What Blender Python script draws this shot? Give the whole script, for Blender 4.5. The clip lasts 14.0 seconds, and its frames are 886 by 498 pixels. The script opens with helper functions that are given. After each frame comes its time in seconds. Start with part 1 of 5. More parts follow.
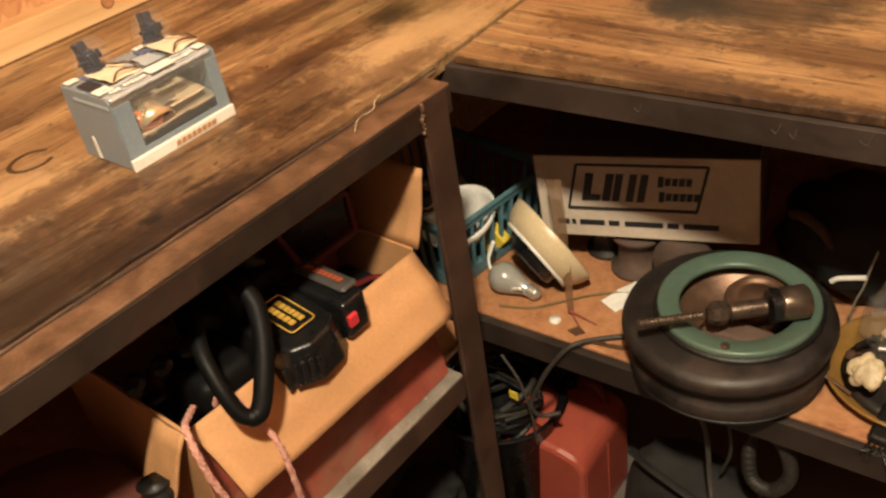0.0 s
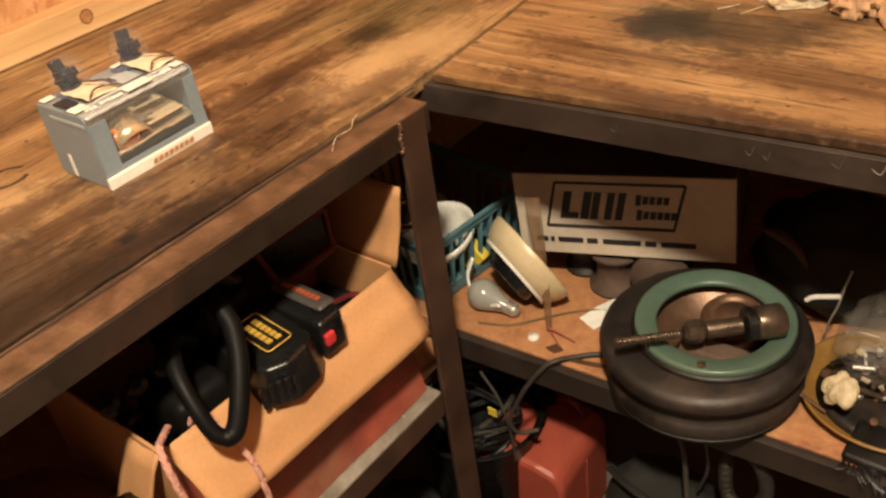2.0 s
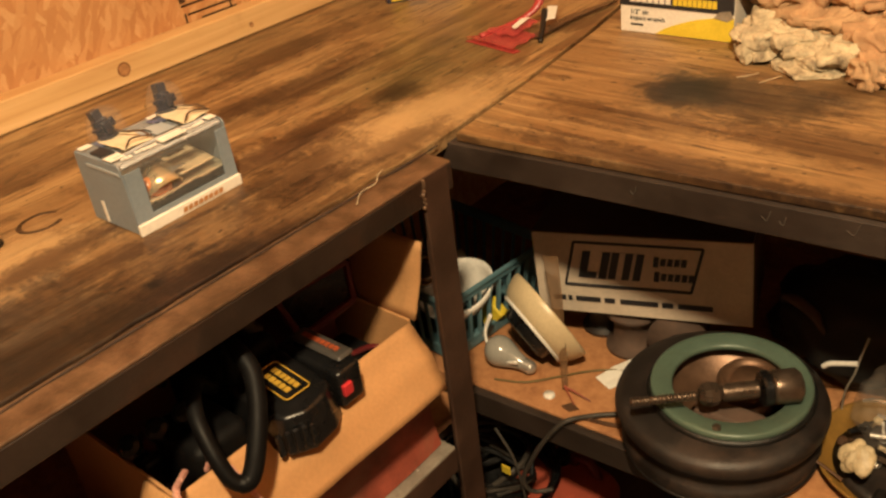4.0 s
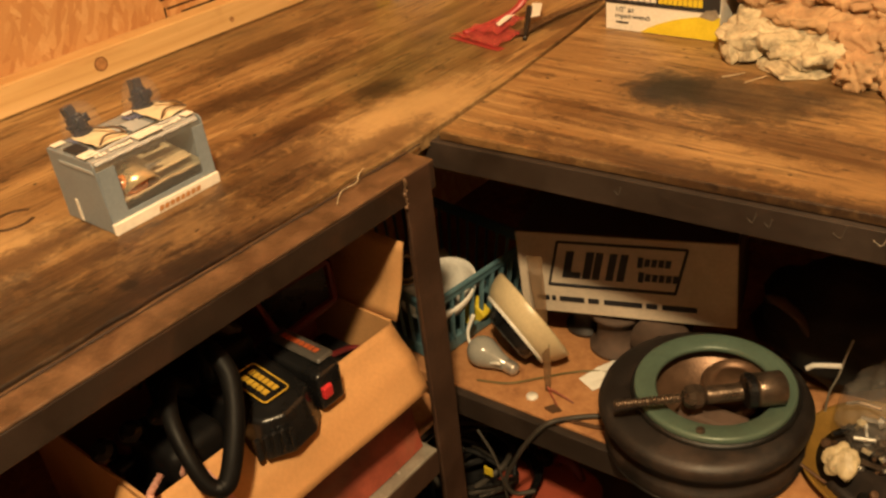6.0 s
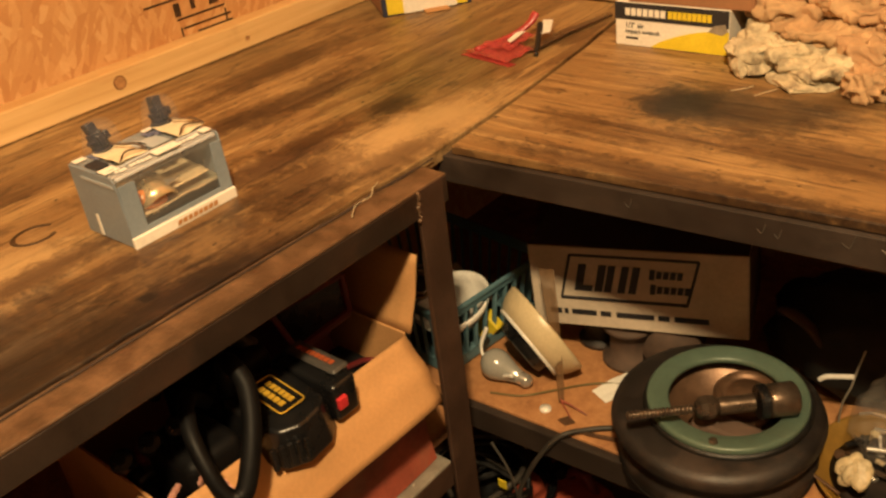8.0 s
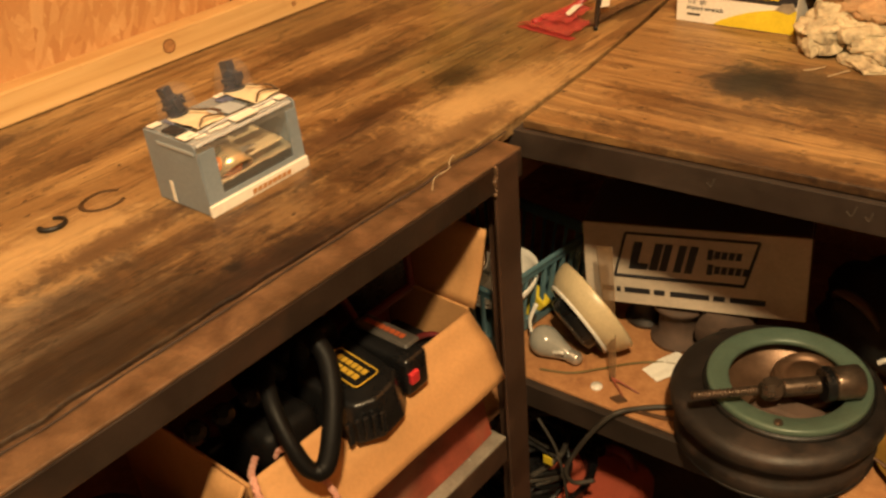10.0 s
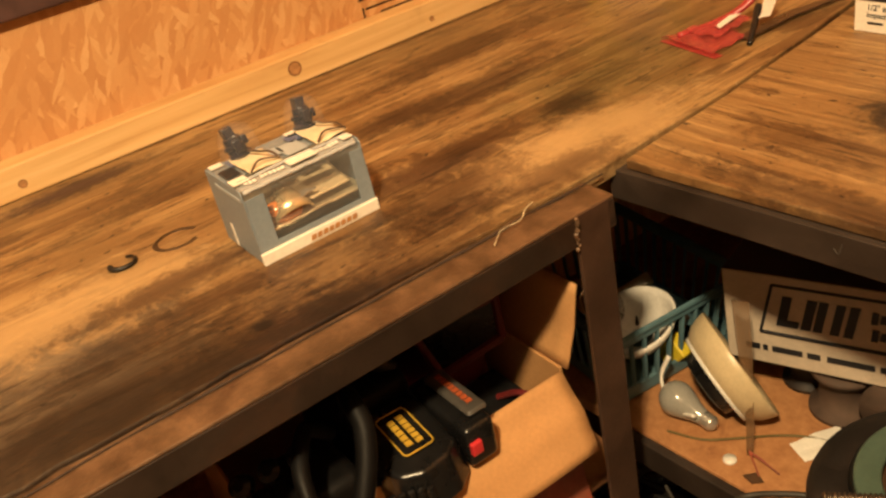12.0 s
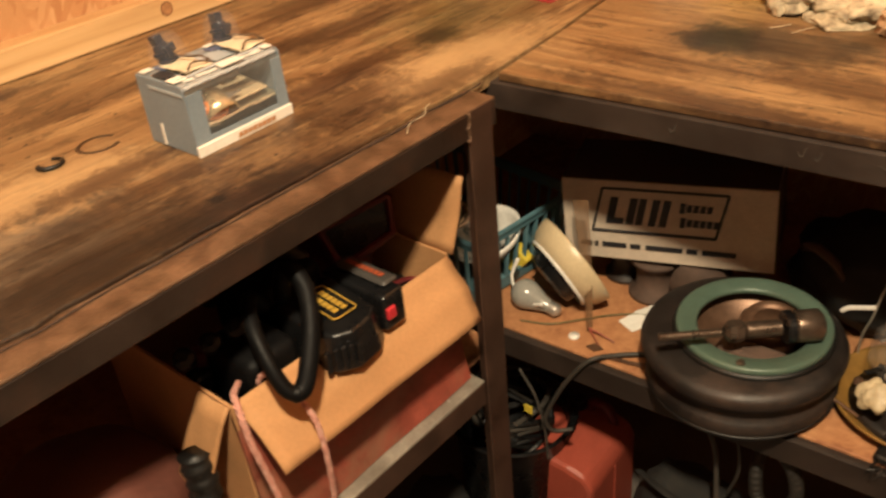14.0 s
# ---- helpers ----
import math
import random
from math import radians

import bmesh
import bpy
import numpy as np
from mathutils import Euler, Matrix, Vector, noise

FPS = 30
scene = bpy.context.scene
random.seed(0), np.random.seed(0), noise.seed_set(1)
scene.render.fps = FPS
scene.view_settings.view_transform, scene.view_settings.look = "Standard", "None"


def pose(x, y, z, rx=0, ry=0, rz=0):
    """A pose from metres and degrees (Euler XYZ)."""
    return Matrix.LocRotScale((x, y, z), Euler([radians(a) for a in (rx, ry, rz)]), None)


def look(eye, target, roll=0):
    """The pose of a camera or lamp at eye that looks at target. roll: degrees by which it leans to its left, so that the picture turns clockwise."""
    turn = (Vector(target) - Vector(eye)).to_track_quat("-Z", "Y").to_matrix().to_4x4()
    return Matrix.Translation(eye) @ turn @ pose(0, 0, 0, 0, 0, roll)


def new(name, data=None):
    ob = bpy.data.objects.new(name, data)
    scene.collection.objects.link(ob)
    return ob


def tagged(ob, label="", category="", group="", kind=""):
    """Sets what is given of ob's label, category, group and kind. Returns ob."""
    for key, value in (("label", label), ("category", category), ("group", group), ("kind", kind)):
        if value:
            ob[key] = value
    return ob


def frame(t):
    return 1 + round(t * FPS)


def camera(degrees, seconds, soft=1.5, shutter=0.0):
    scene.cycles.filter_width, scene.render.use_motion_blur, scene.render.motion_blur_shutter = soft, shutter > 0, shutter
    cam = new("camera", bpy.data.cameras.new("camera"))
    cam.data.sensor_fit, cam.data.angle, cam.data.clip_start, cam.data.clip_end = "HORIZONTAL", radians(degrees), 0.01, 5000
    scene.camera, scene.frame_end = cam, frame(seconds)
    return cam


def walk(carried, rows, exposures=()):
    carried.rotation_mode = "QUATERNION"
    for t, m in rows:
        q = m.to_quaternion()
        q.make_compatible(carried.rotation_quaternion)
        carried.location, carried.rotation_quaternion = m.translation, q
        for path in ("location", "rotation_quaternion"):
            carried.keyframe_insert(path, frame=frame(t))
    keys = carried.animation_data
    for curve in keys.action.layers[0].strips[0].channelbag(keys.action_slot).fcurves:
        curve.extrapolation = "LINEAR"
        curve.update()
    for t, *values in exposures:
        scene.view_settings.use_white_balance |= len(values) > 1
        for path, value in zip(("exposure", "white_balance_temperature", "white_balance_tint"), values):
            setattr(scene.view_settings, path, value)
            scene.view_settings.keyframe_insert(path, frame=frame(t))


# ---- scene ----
cam = camera(53.0, 14.0, soft=2.5, shutter=0.6)
PATH = [
    (0, (-0.119, 0.206, 1.357), (-1.25, 1.375, 0.193), -9.6),
    (0.5, (-0.117, 0.204, 1.358), (-1.253, 1.373, 0.199), -10.1),
    (1, (-0.111, 0.208, 1.357), (-1.249, 1.383, 0.206), -9.7),
    (1.5, (-0.111, 0.21, 1.361), (-1.228, 1.413, 0.219), -8.6),
    (2, (-0.115, 0.214, 1.364), (-1.224, 1.418, 0.216), -8.6),
    (2.5, (-0.108, 0.209, 1.37), (-1.238, 1.451, 0.284), -7.2),
    (3, (-0.105, 0.2, 1.372), (-1.263, 1.455, 0.331), -6.6),
    (5.5, (-0.109, 0.206, 1.371), (-1.288, 1.441, 0.33), -7.7),
    (6, (-0.114, 0.214, 1.367), (-1.26, 1.475, 0.32), -6.5),
    (6.5, (-0.114, 0.213, 1.37), (-1.275, 1.487, 0.355), -6.2),
    (7, (-0.108, 0.208, 1.37), (-1.283, 1.471, 0.358), -6.9),
    (7.5, (-0.104, 0.201, 1.372), (-1.277, 1.47, 0.365), -6.9),
    (8, (-0.104, 0.203, 1.37), (-1.283, 1.462, 0.359), -7.2),
    (8.5, (-0.11, 0.204, 1.368), (-1.278, 1.462, 0.342), -7.0),
    (8.7, (-0.113, 0.208, 1.376), (-1.285, 1.439, 0.321), -6.9),
    (10.8, (-0.225, 0.117, 1.366), (-1.347, 1.393, 0.312), -4.5),
    (11, (-0.202, 0.165, 1.364), (-1.427, 1.387, 0.361), -5.9),
    (11.5, (-0.17, 0.309, 1.367), (-1.579, 1.324, 0.376), -7.1),
    (12, (-0.154, 0.368, 1.358), (-1.652, 1.214, 0.338), -12.6),
    (12.5, (-0.16, 0.322, 1.358), (-1.594, 1.263, 0.329), -8.3),
    (13, (-0.182, 0.186, 1.366), (-1.466, 1.344, 0.362), -5.5),
    (13.5, (-0.194, 0.09, 1.35), (-1.29, 1.329, 0.226), -4.1),
    (14, (-0.11, 0.111, 1.349), (-1.262, 1.342, 0.274), -5.6),
]
EXPOSURES = [(0.0, 0.21, 4950, 9), (2.0, 0.20, 4950, 9), (3.0, 0.03, 5250, 10), (5.5, -0.12, 6450, 10), (8.7, -0.12, 6500, 10), (11.5, -0.02, 6350, 10), (12.5, -0.02, 6350, 10), (13.5, 0.06, 5700, 10), (14.0, 0.10, 5200, 10)]
walk(cam, [(t, look(eye, target, roll)) for t, eye, target, roll in PATH], EXPOSURES)

# ---- light ----
world = bpy.data.worlds.new("world")
scene.world = world
world.use_nodes = True
world.node_tree.nodes["Background"].inputs[0].default_value = (1.0, 0.75, 0.5, 1)
world.node_tree.nodes["Background"].inputs[1].default_value = 0.004


def lamp(name, place, watts, colour, radius):
    data = bpy.data.lights.new(name, "POINT")
    data.energy, data.color, data.shadow_soft_size = watts, colour, radius
    ob = new(name, data)
    ob.location = place
    return ob


lamp("ceiling_bulb_light", (0.05, -0.03, 2.35), 255, (1.0, 0.725, 0.385), 0.06)

# ---- materials ----


class Nodes:
    def __init__(self, name):
        self.m = bpy.data.materials.new(name)
        self.m.use_nodes = True
        self.t = self.m.node_tree
        self.b = self.t.nodes["Principled BSDF"]

    def add(self, kind, **values):
        n = self.t.nodes.new(kind)
        for k, v in values.items():
            n.inputs[k.replace("_", " ")].default_value = v
        return n

    def link(self, a, b):
        self.t.links.new(a, b)

    def coords(self, scale=(1, 1, 1), rot=(0, 0, 0), kind="Object"):
        c, m = self.t.nodes.new("ShaderNodeTexCoord"), self.t.nodes.new("ShaderNodeMapping")
        m.inputs["Scale"].default_value, m.inputs["Rotation"].default_value = scale, rot
        self.link(c.outputs[kind], m.inputs["Vector"])
        return m.outputs[0]

    def noise(self, vec, scale, detail=4, rough=0.6, distort=0.0):
        n = self.add("ShaderNodeTexNoise", Scale=scale, Detail=detail, Roughness=rough, Distortion=distort)
        self.link(vec, n.inputs["Vector"])
        return n.outputs["Fac"]

    def ramp(self, fac, stops):
        r = self.t.nodes.new("ShaderNodeValToRGB")
        e = r.color_ramp.elements
        while len(e) < len(stops):
            e.new(0.5)
        for el, (p, c) in zip(e, stops):
            el.position, el.color = p, (*c, 1) if len(c) == 3 else c
        self.link(fac, r.inputs[0])
        return r.outputs[0]

    def grey(self, fac, lo, hi, a=0.0, b=1.0):
        return self.ramp(fac, [(lo, (a, a, a)), (hi, (b, b, b))])

    def mix(self, fac, a, b, how="MIX"):
        n = self.t.nodes.new("ShaderNodeMix")
        n.data_type, n.blend_type = "RGBA", how
        for sock, v in ((n.inputs[0], fac), (n.inputs[6], a), (n.inputs[7], b)):
            if hasattr(v, "links"):
                self.link(v, sock)
            elif isinstance(v, (int, float)):
                sock.default_value = v
            else:
                sock.default_value = (*v, 1)
        return n.outputs[2]

    def finish(self, colour, rough=0.5, metal=0.0, bump=None, depth=0.002, strength=0.5, **more):
        for sock, v in ((self.b.inputs["Base Color"], colour), (self.b.inputs["Roughness"], rough), (self.b.inputs["Metallic"], metal)):
            if hasattr(v, "links"):
                self.link(v, sock)
            else:
                sock.default_value = (*v, 1) if isinstance(v, tuple) else v
        if bump is not None:
            n = self.add("ShaderNodeBump", Strength=strength, Distance=depth)
            self.link(bump, n.inputs["Height"])
            self.link(n.outputs[0], self.b.inputs["Normal"])
        for k, v in more.items():
            self.b.inputs[k.replace("_", " ")].default_value = v
        return self.m


def surface(name, base, rough=0.5, metal=0.0, vary=0.25, scale=25, fine=250, dirt=0.0, dirt_colour=(0.02, 0.015, 0.01), bump=0.3, depth=0.001, **more):
    """A plain material with broad blotches, fine grain, dirt and relief."""
    n = Nodes(name)
    v = n.coords()
    big, small = n.noise(v, scale, 5), n.noise(v, fine, 3)
    lo, hi = tuple(max(0, c * (1 - vary)) for c in base), tuple(min(1, c * (1 + vary)) for c in base)
    c = n.mix(n.grey(big, 0.3, 0.7), lo, hi)
    c = n.mix(n.grey(small, 0.35, 0.65, 0, 0.25), c, tuple(x * 0.6 for x in base))
    if dirt:
        c = n.mix(n.grey(n.noise(v, scale * 0.6, 6, 0.7, 0.4), 0.48, 0.72, 0, dirt), c, dirt_colour)
    r = n.grey(big, 0.25, 0.75, max(0.03, rough - 0.12), min(1, rough + 0.12))
    return n.finish(c, r, metal, small, depth, bump, **more)


def bench_wood(name, along, seed):
    """Worn, oil-stained plywood with its grain along x or y."""
    n = Nodes(name)
    o = n.coords()
    sh = n.t.nodes.new("ShaderNodeVectorMath")
    sh.inputs[1].default_value = (seed, seed * 0.7, 0)
    n.link(o, sh.inputs[0])
    o = sh.outputs[0]

    def scaled(k):
        m = n.t.nodes.new("ShaderNodeMapping")
        m.inputs["Scale"].default_value = k
        n.link(o, m.inputs["Vector"])
        return m.outputs[0]

    flip = along == "x"

    def turned(a, c):
        return scaled((c, a, 12) if flip else (a, c, 12))

    grain = n.noise(turned(46, 2.4), 1.0, 9, 0.7, 0.9)
    fine = n.noise(turned(190, 7), 1.0, 4, 0.6, 0.3)
    blot = n.noise(turned(15, 4.2), 1.0, 10, 0.66, 0.5)
    deep = n.noise(turned(26, 7.5), 1.0, 9, 0.66, 0.5)
    worn = n.noise(turned(11, 2.6), 1.3, 8, 0.7, 0.5)
    dash = n.noise(turned(120, 11), 1.0, 3, 0.55, 0.3)
    broad = n.noise(o, 2.6, 5, 0.6, 0.4)
    c = n.ramp(grain, [(0.28, (0.18, 0.094, 0.036)), (0.43, (0.275, 0.162, 0.062)), (0.57, (0.35, 0.218, 0.088)), (0.76, (0.45, 0.300, 0.134))])
    c = n.mix(n.grey(fine, 0.48, 0.66, 0, 0.55), c, (0.11, 0.054, 0.02))
    c = n.mix(n.grey(worn, 0.54, 0.66, 0, 0.4), c, (0.50, 0.34, 0.155))
    c = n.mix(n.grey(blot, 0.475, 0.515, 0, 0.52 if not flip else 0.36), c, (0.125, 0.056, 0.019))
    band = n.noise(turned(34, 0.8), 1.0, 5, 0.62, 0.2)
    c = n.mix(n.grey(band, 0.55, 0.575, 0, 0.5 if not flip else 0.42), c, (0.085, 0.038, 0.014))
    c = n.mix(n.grey(deep, 0.572, 0.60, 0, 0.62 if not flip else 0.45), c, (0.055, 0.026, 0.011))
    c = n.mix(n.grey(broad, 0.48, 0.72, 0, 0.42), c, (0.14, 0.098, 0.042))
    c = n.mix(n.grey(dash, 0.60, 0.65, 0, 0.75), c, (0.06, 0.03, 0.012))
    spots = n.noise(turned(105, 62), 1.0, 2, 0.5)
    c = n.mix(n.grey(spots, 0.68, 0.72, 0, 0.9), c, (0.03, 0.015, 0.008))
    pale = n.noise(o, 160, 2, 0.5)
    c = n.mix(n.grey(pale, 0.74, 0.78, 0, 0.6), c, (0.6, 0.5, 0.36))
    return n, c, grain, fine, blot, o


def bench_finish(n, c, grain, fine, blot):
    h = n.mix(0.5, grain, fine)
    return n.finish(c, n.grey(blot, 0.35, 0.7, 0.58, 0.36), 0.0, h, 0.0018, 0.45)


def stain(n, c, o, centre, radius, colour, amount, squeeze=(1, 1)):
    """A stain with a ragged edge that soaks into the grain round a place of the top."""
    m = n.t.nodes.new("ShaderNodeMapping")
    m.vector_type = "POINT"
    m.inputs["Location"].default_value = (-centre[0] * squeeze[0] / radius, -centre[1] * squeeze[1] / radius, 0)
    m.inputs["Scale"].default_value = (squeeze[0] / radius, squeeze[1] / radius, 0)
    n.link(o, m.inputs["Vector"])
    d = n.t.nodes.new("ShaderNodeVectorMath")
    d.operation = "LENGTH"
    n.link(m.outputs[0], d.inputs[0])
    a = n.t.nodes.new("ShaderNodeMath")
    a.operation = "MULTIPLY_ADD"
    n.link(n.noise(o, 2.6 / radius, 9, 0.78, 0.6), a.inputs[0])
    a.inputs[1].default_value = -1.5
    n.link(d.outputs["Value"], a.inputs[2])
    s = n.t.nodes.new("ShaderNodeMath")
    n.link(a.outputs[0], s.inputs[0])
    s.inputs[1].default_value = 0.47
    f = n.ramp(s.outputs[0], [(0.0, (amount,) * 3), (0.26, (amount * 0.75,) * 3), (0.42, (amount * 0.25,) * 3), (0.7, (0.0,) * 3)])
    if max(colour) > 0.3:
        return n.mix(f, c, colour)
    soak = tuple(min(1.0, k / wood) for k, wood in zip(colour, (0.26, 0.155, 0.065)))
    return n.mix(f, c, soak, "MULTIPLY")


n, c, g, f, b, o = bench_wood("plywood_left", "y", 0.0)
raw = n.coords()
LIGHT_WOOD = (0.47, 0.32, 0.15)
RED_OIL = (0.045, 0.018, 0.008)
BROWN_OIL = (0.06, 0.028, 0.012)
for place_xy, size, tint, amount, stretch in (
        ((-1.00, 0.41), 0.06, LIGHT_WOOD, 0.6, (1, 0.45)),
        ((-0.85, 0.97), 0.05, LIGHT_WOOD, 0.7, (1, 0.4)),
        ((-0.98, 1.13), 0.09, (0.11, 0.088, 0.032), 0.55, (1, 0.7)),
        ((-0.941, 1.033), 0.022, (0.02, 0.015, 0.009), 0.9, (1, 0.6)),
        ((-0.97, 1.10), 0.03, (0.05, 0.036, 0.016), 0.5, (1, 0.5)),
        ((-0.88, 0.37), 0.075, (0.045, 0.034, 0.026), 0.9, (1, 0.6)),
        ((-0.79, 0.36), 0.05, (0.04, 0.022, 0.012), 0.9, (1, 0.35)),
        ((-0.795, 0.555), 0.036, RED_OIL, 1.0, (1, 0.42)),
        ((-0.787, 0.64), 0.022, RED_OIL, 0.9, (1, 0.3)),
        ((-0.828, 0.547), 0.008, (0.02, 0.01, 0.006), 1.0, (1, 1)),
        ((-0.975, 0.52), 0.022, BROWN_OIL, 0.9, (1, 0.22)),
        ((-0.91, 0.50), 0.020, BROWN_OIL, 0.85, (1, 0.2)),
        ((-1.335, 0.51), 0.020, (0.045, 0.02, 0.016), 1.0, (1, 0.25)),
        ((-1.20, 0.62), 0.022, BROWN_OIL, 0.7, (1, 0.2)),
        ((-0.955, 0.84), 0.034, RED_OIL, 0.9, (1, 0.3)),
        ((-0.885, 0.80), 0.030, BROWN_OIL, 0.85, (1, 0.35)),
        ((-1.117, 0.885), 0.024, BROWN_OIL, 0.9, (1, 0.3)),
        ((-1.094, 1.01), 0.026, BROWN_OIL, 0.85, (1, 0.25)),
        ((-1.24, 1.10), 0.030, BROWN_OIL, 0.75, (1, 0.22)),
        ((-0.845, 0.78), 0.020, RED_OIL, 0.85, (1, 0.4)),
        ((-0.82, 0.90), 0.024, BROWN_OIL, 0.8, (1, 0.3)),
        ((-1.10, 0.72), 0.026, BROWN_OIL, 0.6, (1, 0.3)),
        ((-0.82, 0.45), 0.045, BROWN_OIL, 0.75, (1, 0.3)),
        ((-0.87, 0.64), 0.030, BROWN_OIL, 0.7, (1, 0.3)),
        ((-0.81, 0.70), 0.026, RED_OIL, 0.7, (1, 0.3))):
    c = stain(n, c, raw, place_xy, size * 1.9, tint, amount, stretch)
PLY_LEFT = bench_finish(n, c, g, f, b)
n, c, g, f, b, o = bench_wood("plywood_right", "x", 3.1)
raw = n.coords()
c = stain(n, c, raw, (-0.59, 1.20), 0.095, (0.007, 0.0065, 0.006), 1.0)
c = stain(n, c, raw, (-0.51, 1.205), 0.10, (0.02, 0.015, 0.011), 0.8, (0.6, 1))
c = stain(n, c, raw, (-0.42, 1.25), 0.08, (0.05, 0.03, 0.018), 0.6)
c = stain(n, c, raw, (-0.50, 1.00), 0.045, (0.05, 0.024, 0.011), 0.9, (0.12, 1))
c = stain(n, c, raw, (-0.15, 0.995), 0.05, (0.05, 0.024, 0.011), 0.9, (0.12, 1))
c = stain(n, c, raw, (-0.62, 1.09), 0.06, (0.07, 0.032, 0.012), 0.7, (0.35, 1))
c = stain(n, c, raw, (-0.38, 1.12), 0.07, (0.06, 0.028, 0.012), 0.75, (0.35, 1))
PLY_RIGHT = bench_finish(n, c, g, f, b)


def osb():
    """Pressed board of long thin strands that lie over one another at all angles."""
    n = Nodes("osb")
    pos = n.t.nodes.new("ShaderNodeSeparateXYZ")
    n.link(n.coords(), pos.inputs[0])
    along = n.t.nodes.new("ShaderNodeMath")
    n.link(pos.outputs[0], along.inputs[0])
    n.link(pos.outputs[1], along.inputs[1])
    flat = n.t.nodes.new("ShaderNodeCombineXYZ")
    n.link(along.outputs[0], flat.inputs[0])
    n.link(pos.outputs[2], flat.inputs[1])
    bend = n.add("ShaderNodeTexNoise", Scale=16, Detail=3)
    n.link(flat.outputs[0], bend.inputs["Vector"])
    wavy = n.t.nodes.new("ShaderNodeMix")
    wavy.data_type = "VECTOR"
    wavy.inputs[0].default_value = 0.022
    n.link(flat.outputs[0], wavy.inputs[4])
    n.link(bend.outputs["Color"], wavy.inputs[5])
    c, height = None, None
    for i, (rot, length, wide) in enumerate(((0.3, 0.060, 0.014), (-0.7, 0.052, 0.012), (1.25, 0.050, 0.013), (0.75, 0.055, 0.011), (-1.2, 0.042, 0.011), (1.5, 0.050, 0.010), (1.0, 0.040, 0.009))):
        m = n.t.nodes.new("ShaderNodeMapping")
        m.vector_type = "TEXTURE"
        m.inputs["Rotation"].default_value, m.inputs["Scale"].default_value = (0, 0, rot), (length, wide, 1)
        m.inputs["Location"].default_value = (i * 0.337, i * 0.171, 0)
        n.link(wavy.outputs[1], m.inputs["Vector"])
        v = n.add("ShaderNodeTexVoronoi", Scale=1.0, Randomness=1.0)
        v.voronoi_dimensions = "2D"
        n.link(m.outputs[0], v.inputs["Vector"])
        split = n.t.nodes.new("ShaderNodeSeparateColor")
        n.link(v.outputs["Color"], split.inputs[0])
        tone = n.ramp(split.outputs[1], [(0.0, (0.405, 0.190, 0.068)), (0.35, (0.465, 0.236, 0.088)), (0.7, (0.52, 0.282, 0.112)), (1.0, (0.60, 0.365, 0.165))])
        fibre = n.noise(m.outputs[0], 7.0, 4, 0.6, 0.2)
        tone = n.mix(n.grey(fibre, 0.45, 0.7, 0, 0.3), tone, (0.37, 0.165, 0.06))
        if c is None:
            c, height = tone, split.outputs[2]
        else:
            lies = n.grey(split.outputs[0], 0.60, 0.63, 0, 0.9)
            c, height = n.mix(lies, c, tone), n.mix(lies, height, split.outputs[2])
    c = n.mix(n.grey(n.noise(flat.outputs[0], 6, 4), 0.4, 0.7, 0, 0.3), c, (0.42, 0.185, 0.06))
    return n.finish(c, 0.62, 0.0, height, 0.0012, 0.35)


OSB = osb()
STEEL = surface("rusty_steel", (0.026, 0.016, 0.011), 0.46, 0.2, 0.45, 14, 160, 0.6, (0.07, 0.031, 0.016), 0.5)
POST = surface("rusty_brown_steel", (0.072, 0.038, 0.024), 0.5, 0.25, 0.4, 14, 160, 0.55, (0.035, 0.02, 0.013), 0.4)
# paler than STEEL: light on the lip's top put into colour, besides real wear
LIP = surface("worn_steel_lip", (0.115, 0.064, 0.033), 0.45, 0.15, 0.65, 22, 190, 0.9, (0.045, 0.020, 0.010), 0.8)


RAIL_DARK = surface("blackened_steel", (0.030, 0.0195, 0.014), 0.6, 0.1, 0.5, 12, 150, 0.5, (0.02, 0.011, 0.008), 0.5)


def pine():
    n = Nodes("pine_stud")
    v = n.coords((14, 1.2, 30))
    g = n.noise(v, 1.6, 5, 0.6, 0.8)
    c = n.ramp(g, [(0.3, (0.50, 0.29, 0.11)), (0.5, (0.62, 0.40, 0.17)), (0.7, (0.70, 0.48, 0.23))])
    c = n.mix(n.grey(n.noise(n.coords(), 12, 4), 0.6, 0.75, 0, 0.35), c, (0.33, 0.17, 0.06))
    return n.finish(c, 0.6, 0.0, g, 0.001, 0.4)


PINE = pine()
BOARDS = surface("dark_boards", (0.34, 0.23, 0.15), 0.75, 0, 0.3, 3, 60, 0.5)
CONCRETE = surface("floor_concrete", (0.13, 0.11, 0.095), 0.8, 0, 0.35, 6, 90, 0.7, (0.05, 0.04, 0.03))

# ---- mesh helpers ----


def part(name, bm, material, parent=None, label="", m=None, smooth=False):
    """One bmesh as one mesh object."""
    me = bpy.data.meshes.new(name)
    if smooth:
        for f in bm.faces:
            f.smooth = True
    bm.to_mesh(me)
    bm.free()
    for x in material if isinstance(material, (list, tuple)) else [material]:
        me.materials.append(x)
    ob = new(name, me)
    if m is not None:
        ob.matrix_basis = m
    if parent is not None:
        ob.parent = parent
    if label:
        ob["label"] = label
    return ob


def thing(name, m, label, category, group="", kind=""):
    ob = new(name)
    ob.matrix_basis = m
    ob.empty_display_size = 0.05
    return tagged(ob, label, category, group, kind)


